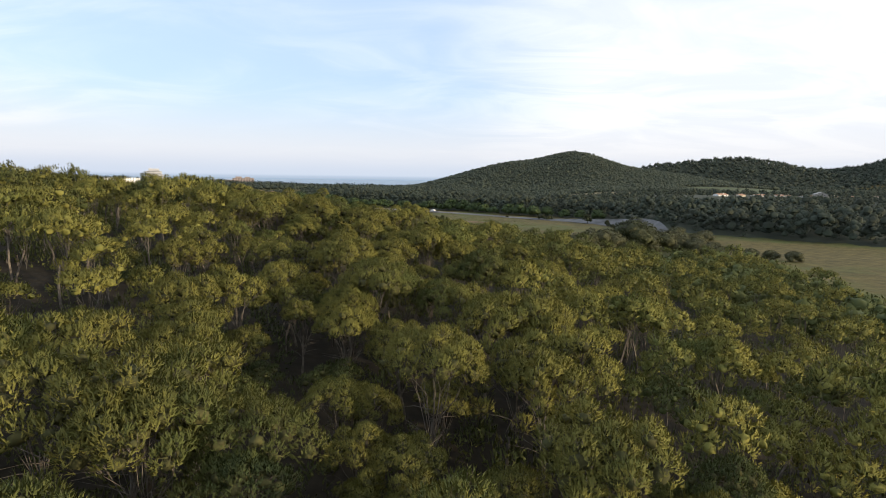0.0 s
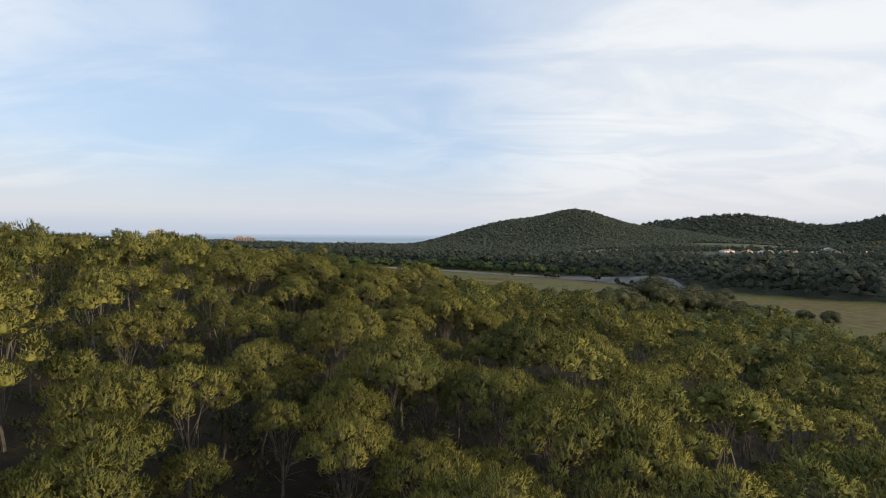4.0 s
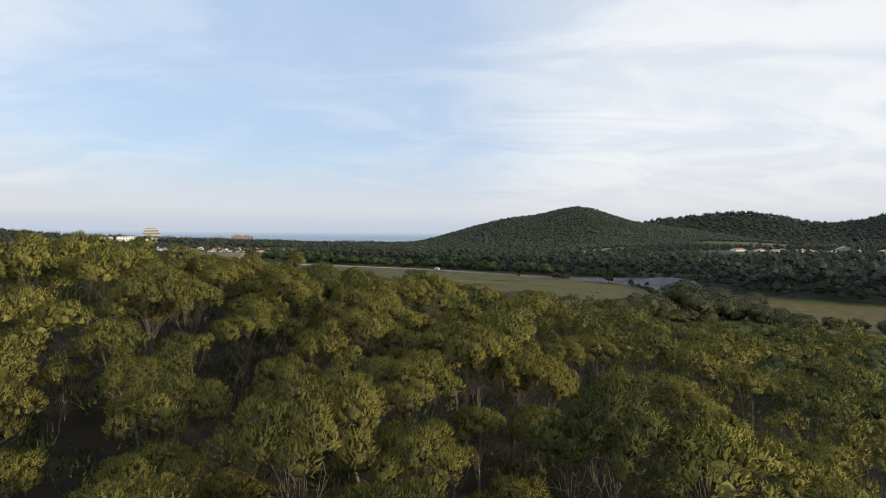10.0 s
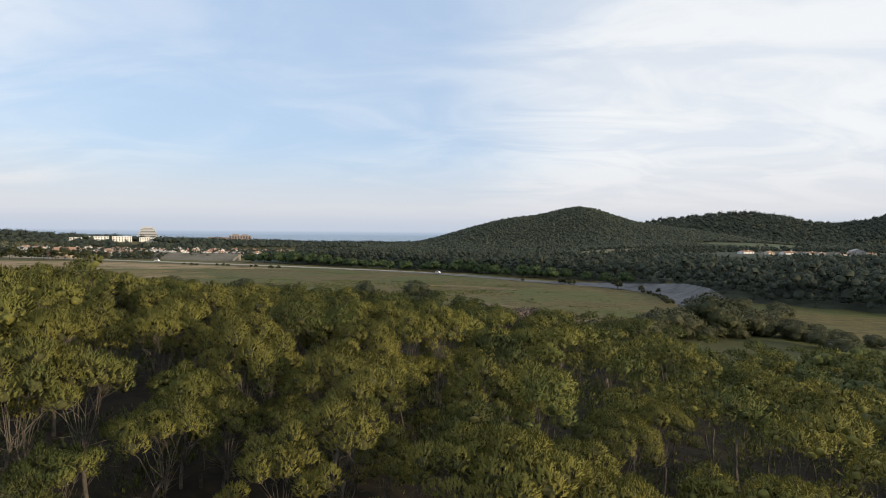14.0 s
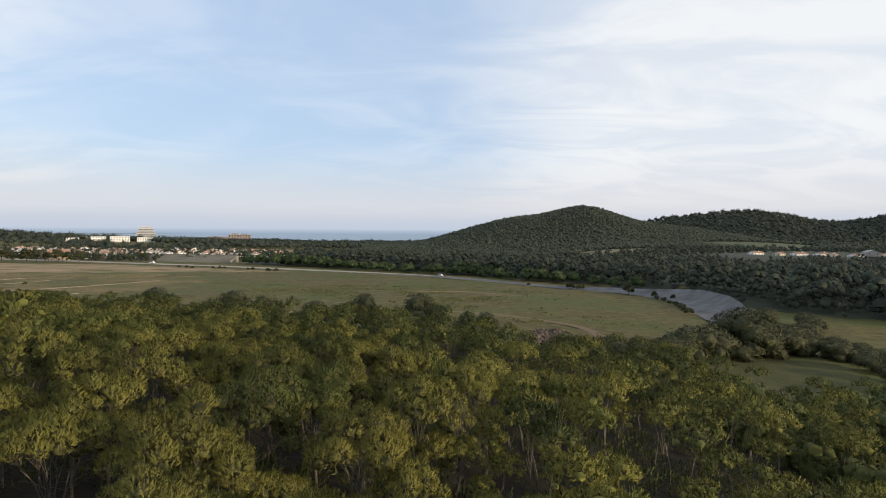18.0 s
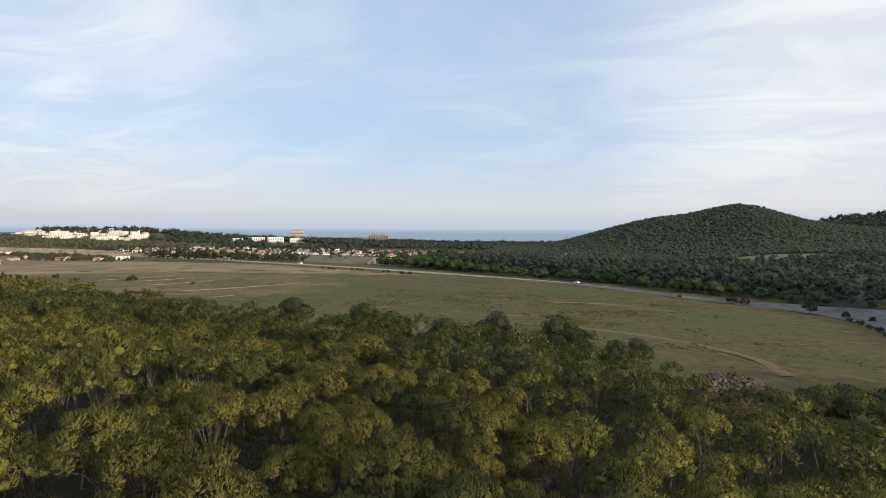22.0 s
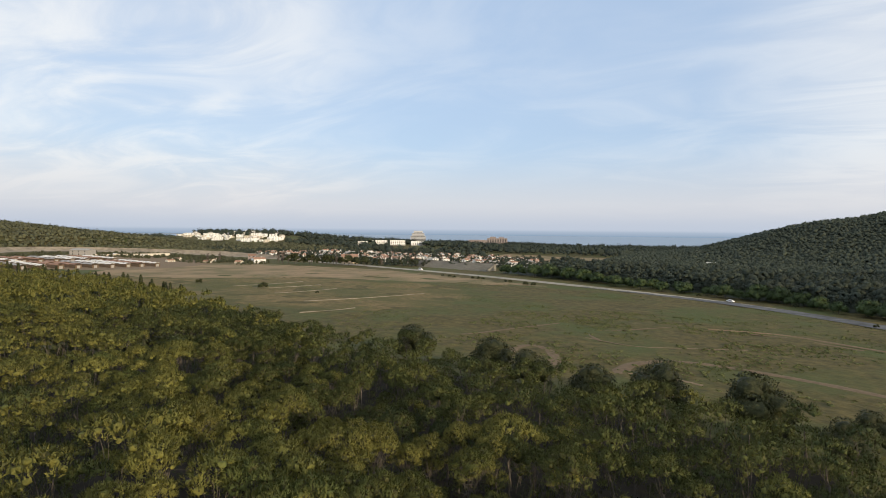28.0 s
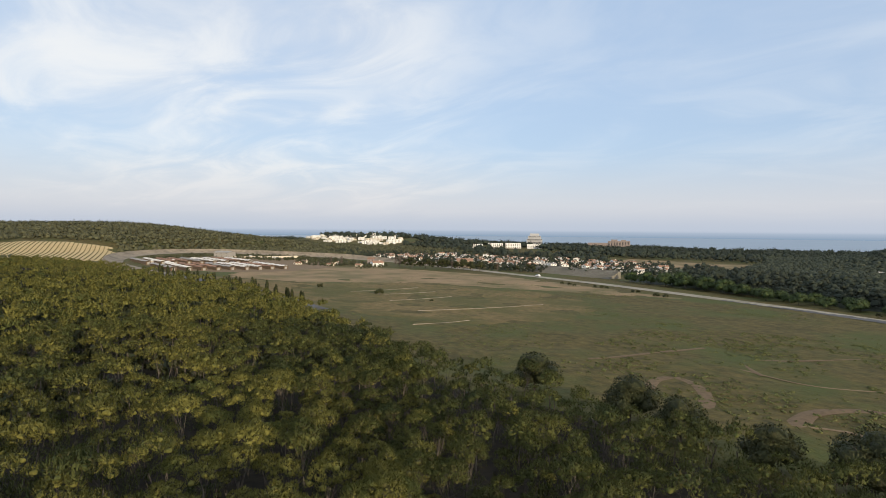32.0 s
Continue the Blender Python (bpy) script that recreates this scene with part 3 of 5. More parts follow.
TRACK = [(76, 216), (80.5, 234), (85.5, 258), (88.5, 284), (79, 312), (58, 332), (40, 350), (8, 386), (-34, 418), (-100, 452), (-200, 494), (-300, 524), (-400, 548),
         (-490, 562), (-570, 556), (-640, 520), (-690, 460), (-700, 400), (-670, 345), (-610, 308), (-540, 290), (-440, 278), (-300, 266), (-215, 246)]
BANKED = [0, .5, 1, .9, .3, .06, 0, 0, 0, 0, 0, 0, .1, .6, 1, 1, 1, 1, 1, 1, .7, .3, 0, 0]


def build_track():
    mid = along(TRACK, 6.0)
    reach = np.r_[0, np.cumsum(np.linalg.norm(np.diff(mid, axis=0), axis=1))]
    knots = [reach[np.argmin(np.linalg.norm(mid - np.array(q), axis=1))] for q in TRACK]
    bank = np.interp(reach, knots, BANKED)
    tangent = unit(np.gradient(mid, axis=0))
    out = np.stack([tangent[:, 1], -tangent[:, 0]], 1)
    verts, quads, n = [], [], 9
    for i in range(len(mid)):
        for k in range(n):
            s = k / (n - 2) if k < n - 1 else 1.06
            p = mid[i] + out[i] * ((11 + 5 * min(1, 3 * bank[i])) * s - 1.0)
            lift = 0.18 + bank[i] * 5.0 * min(s, 1) ** 2.1
            z = float(land(*mid[i])) + lift
            if k == n - 1:
                z = float(land(*p)) - 0.3
                p = p + out[i] * bank[i] * 2
            verts.append((*p, z))
    for i in range(len(mid) - 1):
        for k in range(n - 1):
            a = i * n + k
            quads.append((a, a + n, a + n + 1, a + 1))
    grey_cols = np.interp(mid[:, 0], [-110, 30], [0, n])
    # 0 shade-toned grey, 1 pale dust on the flat, 2 sun-toned tan on western banks
    dusty = [0 if mid[i][1] < 300 and mid[i][0] > -430 else 0 if k < grey_cols[i] - (2 * i % 5) * 0.4 else 1 if bank[i] < 0.12 else 2 for i in range(len(mid) - 1) for k in range(n - 1)]
    tagged(new("road", raw_mesh("road", verts, quads, [CONCRETE, DUST, TAN], dusty, soft=False)), "old banked concrete race track, stained and weathered", "race track", kind="structure")


def ground_sheet(name, ring, step, lift, material, label, category):
    v, q = patch_on_ground(ring, step, lift)
    return tagged(new(name, raw_mesh(name, v, q, [material], soft=True)), label, category, kind="structure")


def ground_strip(name, points, width, lift, material, label, category="path"):
    v, q = ribbon(points, width, 3.0, lift)
    return tagged(new(name, raw_mesh(name, v, q, [material], soft=True)), label, category, kind="structure")


WOOD_RING = [(-560, 235), (-430, 250), (-300, 243), (-255, 243), (-190, 221), (-140, 203), (-97, 186), (-70, 192), (-52, 184), (-25, 180), (-6, 177), (4, 160), (16, 153),
             (28, 151), (36, 142), (37, 132), (46, 127), (58, 131), (66, 122), (64, 105), (64, 90), (56, 76), (50, 60), (50, 40), (60, 10), (66, -40), (-120, -40), (-300, 0), (-520, 80)]
build_ground()
build_track()
ground_sheet("forest_floor", WOOD_RING, 4.0, 0.42, LITTER, "forest floor of needle litter, darkened for shade under pines", "forest floor")
ground_sheet("fallow_strip", [(-425, 484), (-300, 505), (-200, 475), (-110, 440), (-200, 410), (-290, 385), (-330, 320), (-400, 300), (-440, 330), (-462, 400), (-470, 440)], 6.0, 0.10, PLOUGH, "brown fallow strip of dry soil beside the race track", "field")
ground_sheet("dry_grass", [(-430, 292), (-330, 262), (-210, 246), (-150, 262), (-120, 320), (-150, 380), (-200, 408), (-290, 383), (-332, 318), (-400, 298)], 6.0, 0.09, DRYGRASS, "dry golden grass of the upper meadow", "meadow")
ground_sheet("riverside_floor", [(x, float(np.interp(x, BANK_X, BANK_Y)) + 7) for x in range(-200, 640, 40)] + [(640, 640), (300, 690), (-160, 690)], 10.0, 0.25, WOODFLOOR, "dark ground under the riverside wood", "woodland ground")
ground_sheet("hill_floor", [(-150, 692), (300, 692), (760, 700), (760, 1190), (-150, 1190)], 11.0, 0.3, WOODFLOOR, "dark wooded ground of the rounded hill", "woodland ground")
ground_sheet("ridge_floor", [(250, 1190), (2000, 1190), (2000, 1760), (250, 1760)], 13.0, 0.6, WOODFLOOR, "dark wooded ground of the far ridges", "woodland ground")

# ---- pine wood on the knoll ----
rng = np.random.default_rng(7)
TALL = [(-26.7, 72.2, 17.8), (-15.1, 72.4, 16.7), (-1.8, 74.9, 14.6), (10.4, 78.3, 11.0), (-18.1, 75.5, 17.9), (-19.4, 92.9, 16.7), (-5.3, 91.8, 15.5),
        (-12.4, 59.4, 13.5), (1.7, 59.9, 10.8), (24.2, 83.4, 8.6), (-22.6, 76.7, 17.3), (-14.1, 50.1, 14.5), (11.8, 64.7, 10.3), (-23.3, 65.8, 15.6),
        (-10.8, 82.5, 15.9), (3.3, 65.0, 12.3), (-4.8, 64.2, 14.4), (-7.5, 55.3, 13.8), (-58.5, 114.6, 16.5), (13.5, 70.2, 9.6), (4.9, 71.8, 12.3),
        (-18.6, 56.3, 14.2), (44.5, 96.4, 5.2), (16.9, 52.9, 7.2), (-92.8, 169.8, 8.8), (-83.1, 191.4, 8.6), (-25.2, 178.8, 7.6)]
BARE_AT = (12, 151)
# near kinds carry more and finer needles than far ones
PROTO = [pine_shape(100 + k, 2700, 0.135, 0.12, 7, radius=2.05 + 0.22 * (k % 3), lobe_count=(25, 31), inner=(500, 0.18)) for k in range(9)]
PLAIN = [pine_shape(150 + k, 1600, 0.17, 0.14, 6, radius=2.05 + 0.22 * (k % 3), lobe_count=(24, 29), inner=(350, 0.22)) for k in range(9)]
CLOSE = [pine_shape(180 + k, 560, 0.23, 0.17, 5, fine=False, radius=2.15, lobe_count=(19, 24), inner=(100, 0.3)) for k in range(9)]
MID = [pine_shape(200 + k, 210, 0.29, 0.19, 4, fine=False, radius=2.15, lobe_count=(14, 17), inner=(30, 0.4)) for k in range(10)]
FARPINE = [pine_shape(300 + k, 46, 0.58, 0.30, 4, fine=False, radius=2.4, lobe_count=(8, 11), inner=(10, 0.6)) for k in range(8)]


def to_line(p, a, b):
    a, b = np.array(a, float), np.array(b, float)
    s = np.clip(((p - a) @ (b - a)) / ((b - a) @ (b - a)), 0, 1)
    return np.linalg.norm(p - a - s[:, None] * (b - a), axis=1)


def plant_wood():
    p = spots(rng, -560, 70, -40, 250, 3.75)
    p = p[inside(p[:, 0], p[:, 1], WOOD_RING)]
    # wider spacing on the far western shoulder
    thin = rng.random(len(p)) < np.interp(p[:, 0], [-330, -140], [0.52, 1.0])
    p = p[thin]
    # only what the flight can see, and what shades it
    p = p[(p[:, 1] > 6 - 0.35 * np.abs(p[:, 0])) & (p[:, 1] > 60 + 0.1 * p[:, 0] - 70 * smooth(-140, -60, p[:, 0]))]
    # a few small glades
    gaps = np.array([noise.noise((x * 0.10, y * 0.10, 4.0)) for x, y in p])
    p = p[gaps > -0.33]
    clear = np.min(np.linalg.norm(p[:, None] - np.array(TALL)[None, :, :2], axis=2), axis=1) > 2.3
    p = p[clear]
    p = p[np.linalg.norm(p - np.array(BARE_AT), axis=1) > 6.5]
    near = np.minimum(to_line(p, (-1, 24), (-26, 118)), to_line(p, (-26, 118), (-90, 150)) + 6)
    order = np.argsort(near)
    p, near = p[order], near[order]
    z = land(p[:, 0], p[:, 1])
    grown = np.array([noise.noise((x * 0.11, y * 0.11, 9.0)) for x, y in p])
    s = 0.88 + 0.28 * grown + rng.normal(size=len(p)) * 0.16
    s = s - 0.3 * (rng.random(len(p)) < 0.22)
    s = np.clip(s, 0.48, 1.15) * (1 - 0.20 * smooth(14, 42, p[:, 0]))
    return p, z, s, near


LABELS = ["rounded yellow-green pine with bare lower branches", "lumpy domed pine with pale bent trunk", "sunlit pine with dense needle tufts", "slender pine leaning in the wood",
          "broad umbrella pine with forked limbs", "dull green pine crowded by its neighbours", "open-crowned pine with dead twigs below", "low spreading pine of the knoll", "tall pine with several crown lobes"]


def pine_protos(shapes, leaf, tone):
    out = []
    for k, (trunk, limbs, crown, which) in enumerate(shapes):
        top = thing("pine_tree", tone + LABELS[k], "tree", "pines on the knoll")
        part("trunk", raw_mesh("trunk", *trunk, [BARK], soft=True), None, top, "bent grey-brown trunk")
        for limb in limbs:
            part("limb", raw_mesh("limb", *limb, [BARK], soft=True), None, top)
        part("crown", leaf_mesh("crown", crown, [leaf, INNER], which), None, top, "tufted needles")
        out.append([top, False])
    return out


def build_wood():
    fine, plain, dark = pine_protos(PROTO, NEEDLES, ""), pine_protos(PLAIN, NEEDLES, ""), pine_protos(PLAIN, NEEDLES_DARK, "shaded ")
    p, z, s, near = plant_wood()
    # Shade towards the hollow comes from picking the darker needle colour more often.
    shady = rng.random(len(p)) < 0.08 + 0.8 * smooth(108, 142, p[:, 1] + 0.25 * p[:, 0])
    at = [(x, y, float(land(x, y)), (top - float(land(x, y))) / 7.5, fine) for x, y, top in TALL[:24]]
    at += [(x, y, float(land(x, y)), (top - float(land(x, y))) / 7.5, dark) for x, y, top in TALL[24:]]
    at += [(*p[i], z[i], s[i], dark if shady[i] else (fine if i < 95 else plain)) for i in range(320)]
    for x, y, gz, sc, kind in at:
        one = kind[int(rng.integers(len(kind)))]
        m = pose(x, y, gz, 0, 0, rng.uniform(0, 360))
        sc = min(max(sc, 0.5), 1.3)
        ob = copy_thing(one[0], m) if one[1] else one[0]
        one[1] = True
        ob.matrix_basis = m
        ob.scale = (sc * 1.04, sc * 1.04, sc)
    for kind in (fine, plain, dark):
        for top, taken in kind:
            if not taken:
                for o in (*top.children_recursive, top):
                    bpy.data.objects.remove(o)
    rest = np.arange(320, len(p))
    close, mid, far = rest[:480], rest[480:2100], rest[2100:]

    def stand(some, shapes, label, name, arms, leaf):
        spots_ = [(p[i, 0], p[i, 1], z[i], s[i], rng.uniform(0.92, 1.06)) for i in some]
        state = rng.bit_generator.state
        crown = scatter_shape([q[2] for q in shapes], spots_, rng)
        rng.bit_generator.state = state
        which = scatter_pick([q[3] for q in shapes], spots_, rng)
        rng.bit_generator.state = state
        wood = scatter_shape([join([q[0], *q[1][:arms]]) for q in shapes], spots_, rng)
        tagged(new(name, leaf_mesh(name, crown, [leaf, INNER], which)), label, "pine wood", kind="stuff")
        tagged(new("pine_trunks", raw_mesh("pine_trunks", *wood, [BARK])), "bare grey-brown trunks of the pine wood", "trunks", kind="stuff")
    stand(close[~shady[close]], CLOSE, "rounded yellow-green pines beside the flight over the knoll", "pine_wood", 3, NEEDLES)
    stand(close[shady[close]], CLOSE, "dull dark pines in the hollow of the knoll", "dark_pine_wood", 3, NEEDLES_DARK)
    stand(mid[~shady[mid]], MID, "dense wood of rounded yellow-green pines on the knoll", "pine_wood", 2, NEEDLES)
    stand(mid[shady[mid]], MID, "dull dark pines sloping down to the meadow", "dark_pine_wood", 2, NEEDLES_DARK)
    stand(far, FARPINE, "distant pine wood on the knoll's long shoulder", "pine_wood", 0, NEEDLES)


build_wood()


# ---- single trees and shrubs ----
def bush_shape(seed, lobes, count, size, radius, height, low=-0.5, spread=0.6, level=1, core=0.9):
    g = np.random.default_rng(seed)
    some = []
    for k in range(lobes):
        a, u = 2.4 * k + g.uniform(-0.4, 0.4), math.sqrt((k + 0.3) / lobes)
        some.append((radius * 0.68 * u * math.cos(a), radius * 0.68 * u * math.sin(a), height * (0.66 - 0.30 * u * u) + g.normal() * 0.1 * height, radius * g.uniform(0.34, 0.52)))
    return leaves(g, some, count, size, low=low, spread=spread, level=level, core=core)


def trunk_shape(seed, height, thick, arms=5, reach=1.5):
    g = np.random.default_rng(seed)
    pieces = [tube([(0, 0, -0.3), (0.1, 0.05, height * 0.3), (0.05, -0.08, height * 0.6)], (thick, thick * 0.8, thick * 0.6), 6)]
    for k in range(arms):
        a = 2.4 * k
        pieces.append(tube([(0.05, 0, height * g.uniform(0.25, 0.55)), (reach * 0.5 * math.cos(a), reach * 0.5 * math.sin(a), height * 0.62),
                            (reach * math.cos(a), reach * math.sin(a), height * g.uniform(0.68, 0.85))], (thick * 0.5, thick * 0.35, thick * 0.12), 4))
    return pieces


def tree_kind(name, label, category, group, seed, leaf, height, radius, lobes, count, size, thick=0.2, low=-0.6):
    top = thing(name, label, category, group)
    part("trunk", raw_mesh("trunk", *join(trunk_shape(seed, height, thick, reach=radius * 0.6)), [BARK], soft=True), None, top)
    part("crown", leaf_mesh("crown", bush_shape(seed + 1, lobes, count, size, radius, height, low, level=2, core=0.68), [leaf]), None, top)
    return top


def plant(proto, places):
    """The first place takes the thing itself, the others take copies."""
    for i, (x, y, sc) in enumerate(places):
        m = pose(x, y, float(land(x, y)), 0, 0, (x * 37 + y * 19) % 360)
        ob = proto if i == 0 else copy_thing(proto, m)
        ob.matrix_basis = m
        ob.scale = (sc, sc, sc)


# dark round trees on the rim of the meadow
plant(tree_kind("holm_oak", "dark round evergreen tree on the meadow's rim", "tree", "trees on the rim", 400, DARKLEAF, 9.6, 5.4, 20, 4600, 0.30, 0.3),
      [(-11.5, 182, 1.1), (-27, 187, 1.0), (4.5, 188, 0.62), (-84, 197, 0.95), (-62, 193, 0.95), (-52, 189, 0.85), (-39, 186, 0.8), (-1, 176, 0.7)])
# grey-green olives and carobs between the two meadows
plant(tree_kind("olive_tree", "grey-green wild olive beside the clearing", "tree", "trees by the clearing", 410, OLIVE, 6.0, 4.9, 19, 3400, 0.28, 0.3, -0.9),
      [(44.5, 165, 1.2), (50, 168, 1.2), (39, 161, 0.95), (70, 174, 1.15), (75, 174, 1.0), (79, 171, 0.8), (83, 169, 0.65), (87, 167, 0.5), (34, 162, 0.8), (29, 163, 0.7), (24, 160, 0.6), (36, 170, 0.6), (53, 173, 0.7),
       (90, 196, 0.75), (98, 206, 0.8), (94, 222, 0.85), (104, 218, 0.7), (78, 168, 0.75), (77, 158, 0.7), (75, 149, 0.7), (72, 141, 0.65), (72, 130, 0.65), (70, 121, 0.65), (68, 110, 0.6), (66, 100, 0.55),
       (62, 84, 0.5), (58, 68, 0.55), (73, 172, 0.6), (81, 166, 0.55), (86, 163, 0.5), (90, 160, 0.5), (64, 168, 0.55), (55, 165, 0.6), (94, 157, 0.5), (98, 153, 0.55)])
plant(tree_kind("carob_tree", "large dark carob tree with a broad crown", "tree", "carobs by the clearing", 420, DARKLEAF, 8.4, 6.4, 22, 4600, 0.34, 0.45, -0.9),
      [(59.5, 172, 1.22), (66, 177, 0.85), (70, 117, 0.5)])
# bare shrub
bare = thing("bare_shrub", "leafless grey-pink shrub among the pines", "shrub")
for k, piece in enumerate(trunk_shape(431, 5.5, 0.10, 9, 1.6)):
    part("limb" if k else "stem", raw_mesh("limb", *piece, [TWIGS], soft=True), None, bare)
part("crown", leaf_mesh("crown", bush_shape(432, 12, 6500, 0.17, 3.2, 5.0, -0.6, 1.2, 1, 0), [TWIGS]), None, bare, "thin bare twigs")
plant(bare, [(*BARE_AT, 1.7), (16, 153, 1.15), (8.5, 149, 1.0)])
# bright trees along the track
plant(tree_kind("poplar_tree", "bright green broad tree beside the race track", "tree", "trees along the track", 440, BROADLEAF, 9.2, 5.8, 18, 2000, 0.42, 0.25, -0.9),
      [(52, 381, 1.0), (60, 372, 0.9), (45, 390, 0.95), (4, 432, 1.15), (14, 427, 1.1), (24, 419, 1.0), (-12, 438, 0.95), (-36, 452, 0.75), (-48, 457, 0.8), (-62, 463, 0.9), (-80, 474, 0.95),
       (-108, 500, 1.2), (-122, 508, 1.25), (-137, 514, 1.3), (-153, 520, 1.3), (-170, 530, 1.2), (-186, 540, 1.0), (-96, 492, 1.0), (-146, 536, 1.3), (-128, 526, 1.2)]
      + [(104 - 8.5 * k + 3 * math.sin(3.1 * k), float(np.interp(104 - 8.5 * k, BANK_X, BANK_Y)) + 4 + 4 * math.sin(5.3 * k), 0.55 + 0.3 * abs(math.sin(1.9 * k))) for k in range(1, 26)])
plant(tree_kind("shore_tree", "dark rounded pine at the track's inner edge", "tree", "", 450, DARKLEAF, 8.0, 3.2, 9, 700, 0.5, 0.25),
      [(80, 306, 0.9), (88, 296, 0.5), (93, 288, 0.4)])
plant(tree_kind("track_bush", "dense dark bush beside the track", "bush", "bushes by the track", 460, DARKLEAF, 3.6, 2.6, 8, 350, 0.4, 0.1),
      [(63, 329, 1.0), (59, 333, 1.1), (19, 408, 0.8), (-26, 436, 0.7), (-247, 309, 1.1), (-295, 305, 0.9), (-128, 437, 0.8), (-134, 438, 0.8), (-150, 452, 0.7), (-154, 453, 0.6), (86, 288, 0.5), (85.5, 279, 0.6), (84.5, 271, 0.5), (83.5, 263, 0.65), (82, 254, 0.7), (80, 247, 0.6), (78.5, 240, 0.7),
       (-176, 463, 0.6), (-180, 464, 0.7), (-186, 466, 0.6), (-200, 462, 0.6), (-206, 466, 0.7), (-214, 470, 0.6), (-208, 309, 0.45), (40, 352, 0.45)])

# dark undergrowth between the trunks
def build_undergrowth():
    g = np.random.default_rng(23)
    shapes = [tufts(g, [(0.7 * math.cos(2.1 * q + k), 0.7 * math.sin(2.1 * q + k), 0.6 + 0.35 * q, 0.75) for q in range(3)], 60, 0.28, 0.18, 3) for k in range(6)]
    p = spots(g, -130, 66, 0, 190, 2.7)
    p = p[inside(p[:, 0], p[:, 1], WOOD_RING) & (to_line(p, (-1, 20), (-50, 160)) < 75)]
    places = [(x, y, float(land(x, y)) - 0.1, g.uniform(0.5, 1.5), g.uniform(0.7, 1.5)) for x, y in p if g.random() < 0.8]
    tagged(new("undergrowth", leaf_mesh("undergrowth", scatter_shape(shapes, places, g), [NEEDLES_DARK])), "dark shrubby undergrowth beneath the pines", "undergrowth", kind="stuff")


build_undergrowth()


def build_shoulder_scrub():
    g = np.random.default_rng(24)
    shapes = [bush_shape(570 + k, 2, 22, 0.9, 1.7, 1.6, -0.3, 0.8, core=0) for k in range(6)]
    p = spots(g, -420, -60, 60, 245, 3.6)
    p = p[inside(p[:, 0], p[:, 1], WOOD_RING) & (to_line(p, (-1, 20), (-50, 160)) >= 75)]
    places = [(x, y, float(land(x, y)) - 0.1, g.uniform(0.7, 1.6), g.uniform(0.8, 1.6)) for x, y in p]
    tagged(new("undergrowth", leaf_mesh("undergrowth", scatter_shape(shapes, places, g), [DARKLEAF])), "dark scrub beneath the pines of the shoulder", "undergrowth", kind="stuff")


build_shoulder_scrub()


# low tufts over the meadow
def build_tufts():
    g = np.random.default_rng(21)
    shapes = [bush_shape(500 + k, 2, 16, 0.26, 0.62, 0.26, -0.1, 0.9, core=0.7) for k in range(6)]
    p = g.uniform((-330, 170), (60, 470), (30000, 2))
    ok = (p[:, 1] < np.interp(p[:, 0], BANK_X, BANK_Y) - 22) & ~inside(p[:, 0], p[:, 1], WOOD_RING)
    clump = np.array([noise.noise((x * 0.02, y * 0.02, 2.0)) + 0.5 * noise.noise((x * 0.09, y * 0.09, 5.0)) for x, y in p])
    p = p[ok & (clump > 0.02 + 0.25 * g.random(len(p)))]
    places = [(x, y, float(land(x, y)) - 0.05, g.uniform(0.25, 1.1), g.uniform(0.4, 0.8)) for x, y in p[:8000]]
    # denser weeds on the rough ground round the dirt tracks
    q = g.uniform((-100, 212), (30, 335), (6000, 2))
    weedy = np.array([noise.noise((x * 0.045, y * 0.045, 7.0)) + 0.4 * noise.noise((x * 0.2, y * 0.2, 3.0)) for x, y in q]) > 0.04
    q = q[weedy & ~inside(q[:, 0], q[:, 1], WOOD_RING)]
    places += [(x, y, float(land(x, y)) - 0.03, g.uniform(0.5, 1.5), g.uniform(0.5, 0.9)) for x, y in q[:2600]]
    tagged(new("meadow_tufts", leaf_mesh("meadow_tufts", scatter_shape(shapes, places, g), [surface("tuft leaves", ((0.092, 0.108, 0.040), (0.150, 0.156, 0.062)), 0.3, 3, 0.9, island=0.3)])),
           "low green tufts and weeds scattered over the meadow", "grass tufts", kind="stuff")


build_tufts()


# ---- far woods ----
def wood_shape(seed, lobes, count, size, radius, tall):
    """A full crown down to the ground, for trees seen from afar."""
    g = np.random.default_rng(seed)
    if lobes == 1:
        some = [(0, 0, tall * 0.46, tall * g.uniform(0.42, 0.52))]
    else:
        some = [(0, 0, tall * 0.32, radius * 0.62)]
        for k in range(lobes - 1):
            a, u = 2.4 * k + g.uniform(-0.4, 0.4), math.sqrt((k + 0.2) / (lobes - 1))
            some.append((radius * 0.5 * u * math.cos(a), radius * 0.5 * u * math.sin(a), tall * (0.80 - 0.3 * u * u) + g.normal() * 0.05 * tall, radius * g.uniform(0.38, 0.52)))
    v, t, n = leaves(g, some, count, size, low=-0.6, level=1, core=0.70, slim=0.3)
    return v, t, unit(n + np.array([0, 0, 0.7]))


def far_wood(name, label, seed, test, area, step, leaf, tall, count, size, radius=2.6, lobes=3):
    g = np.random.default_rng(seed)
    shapes = [wood_shape(seed + k, lobes, count, size, radius, tall) for k in range(6)]
    p = spots(g, *area, step, 0.5)
    p = p[test(p[:, 0], p[:, 1])]
    z = land(p[:, 0], p[:, 1])
    places = [(p[i, 0], p[i, 1], z[i] - 0.5, g.uniform(0.6, 1.4), g.uniform(0.8, 1.2)) for i in range(len(p))]
    tagged(new(name, leaf_mesh(name, scatter_shape(shapes, places, g), [leaf])), label, "woodland", kind="stuff")


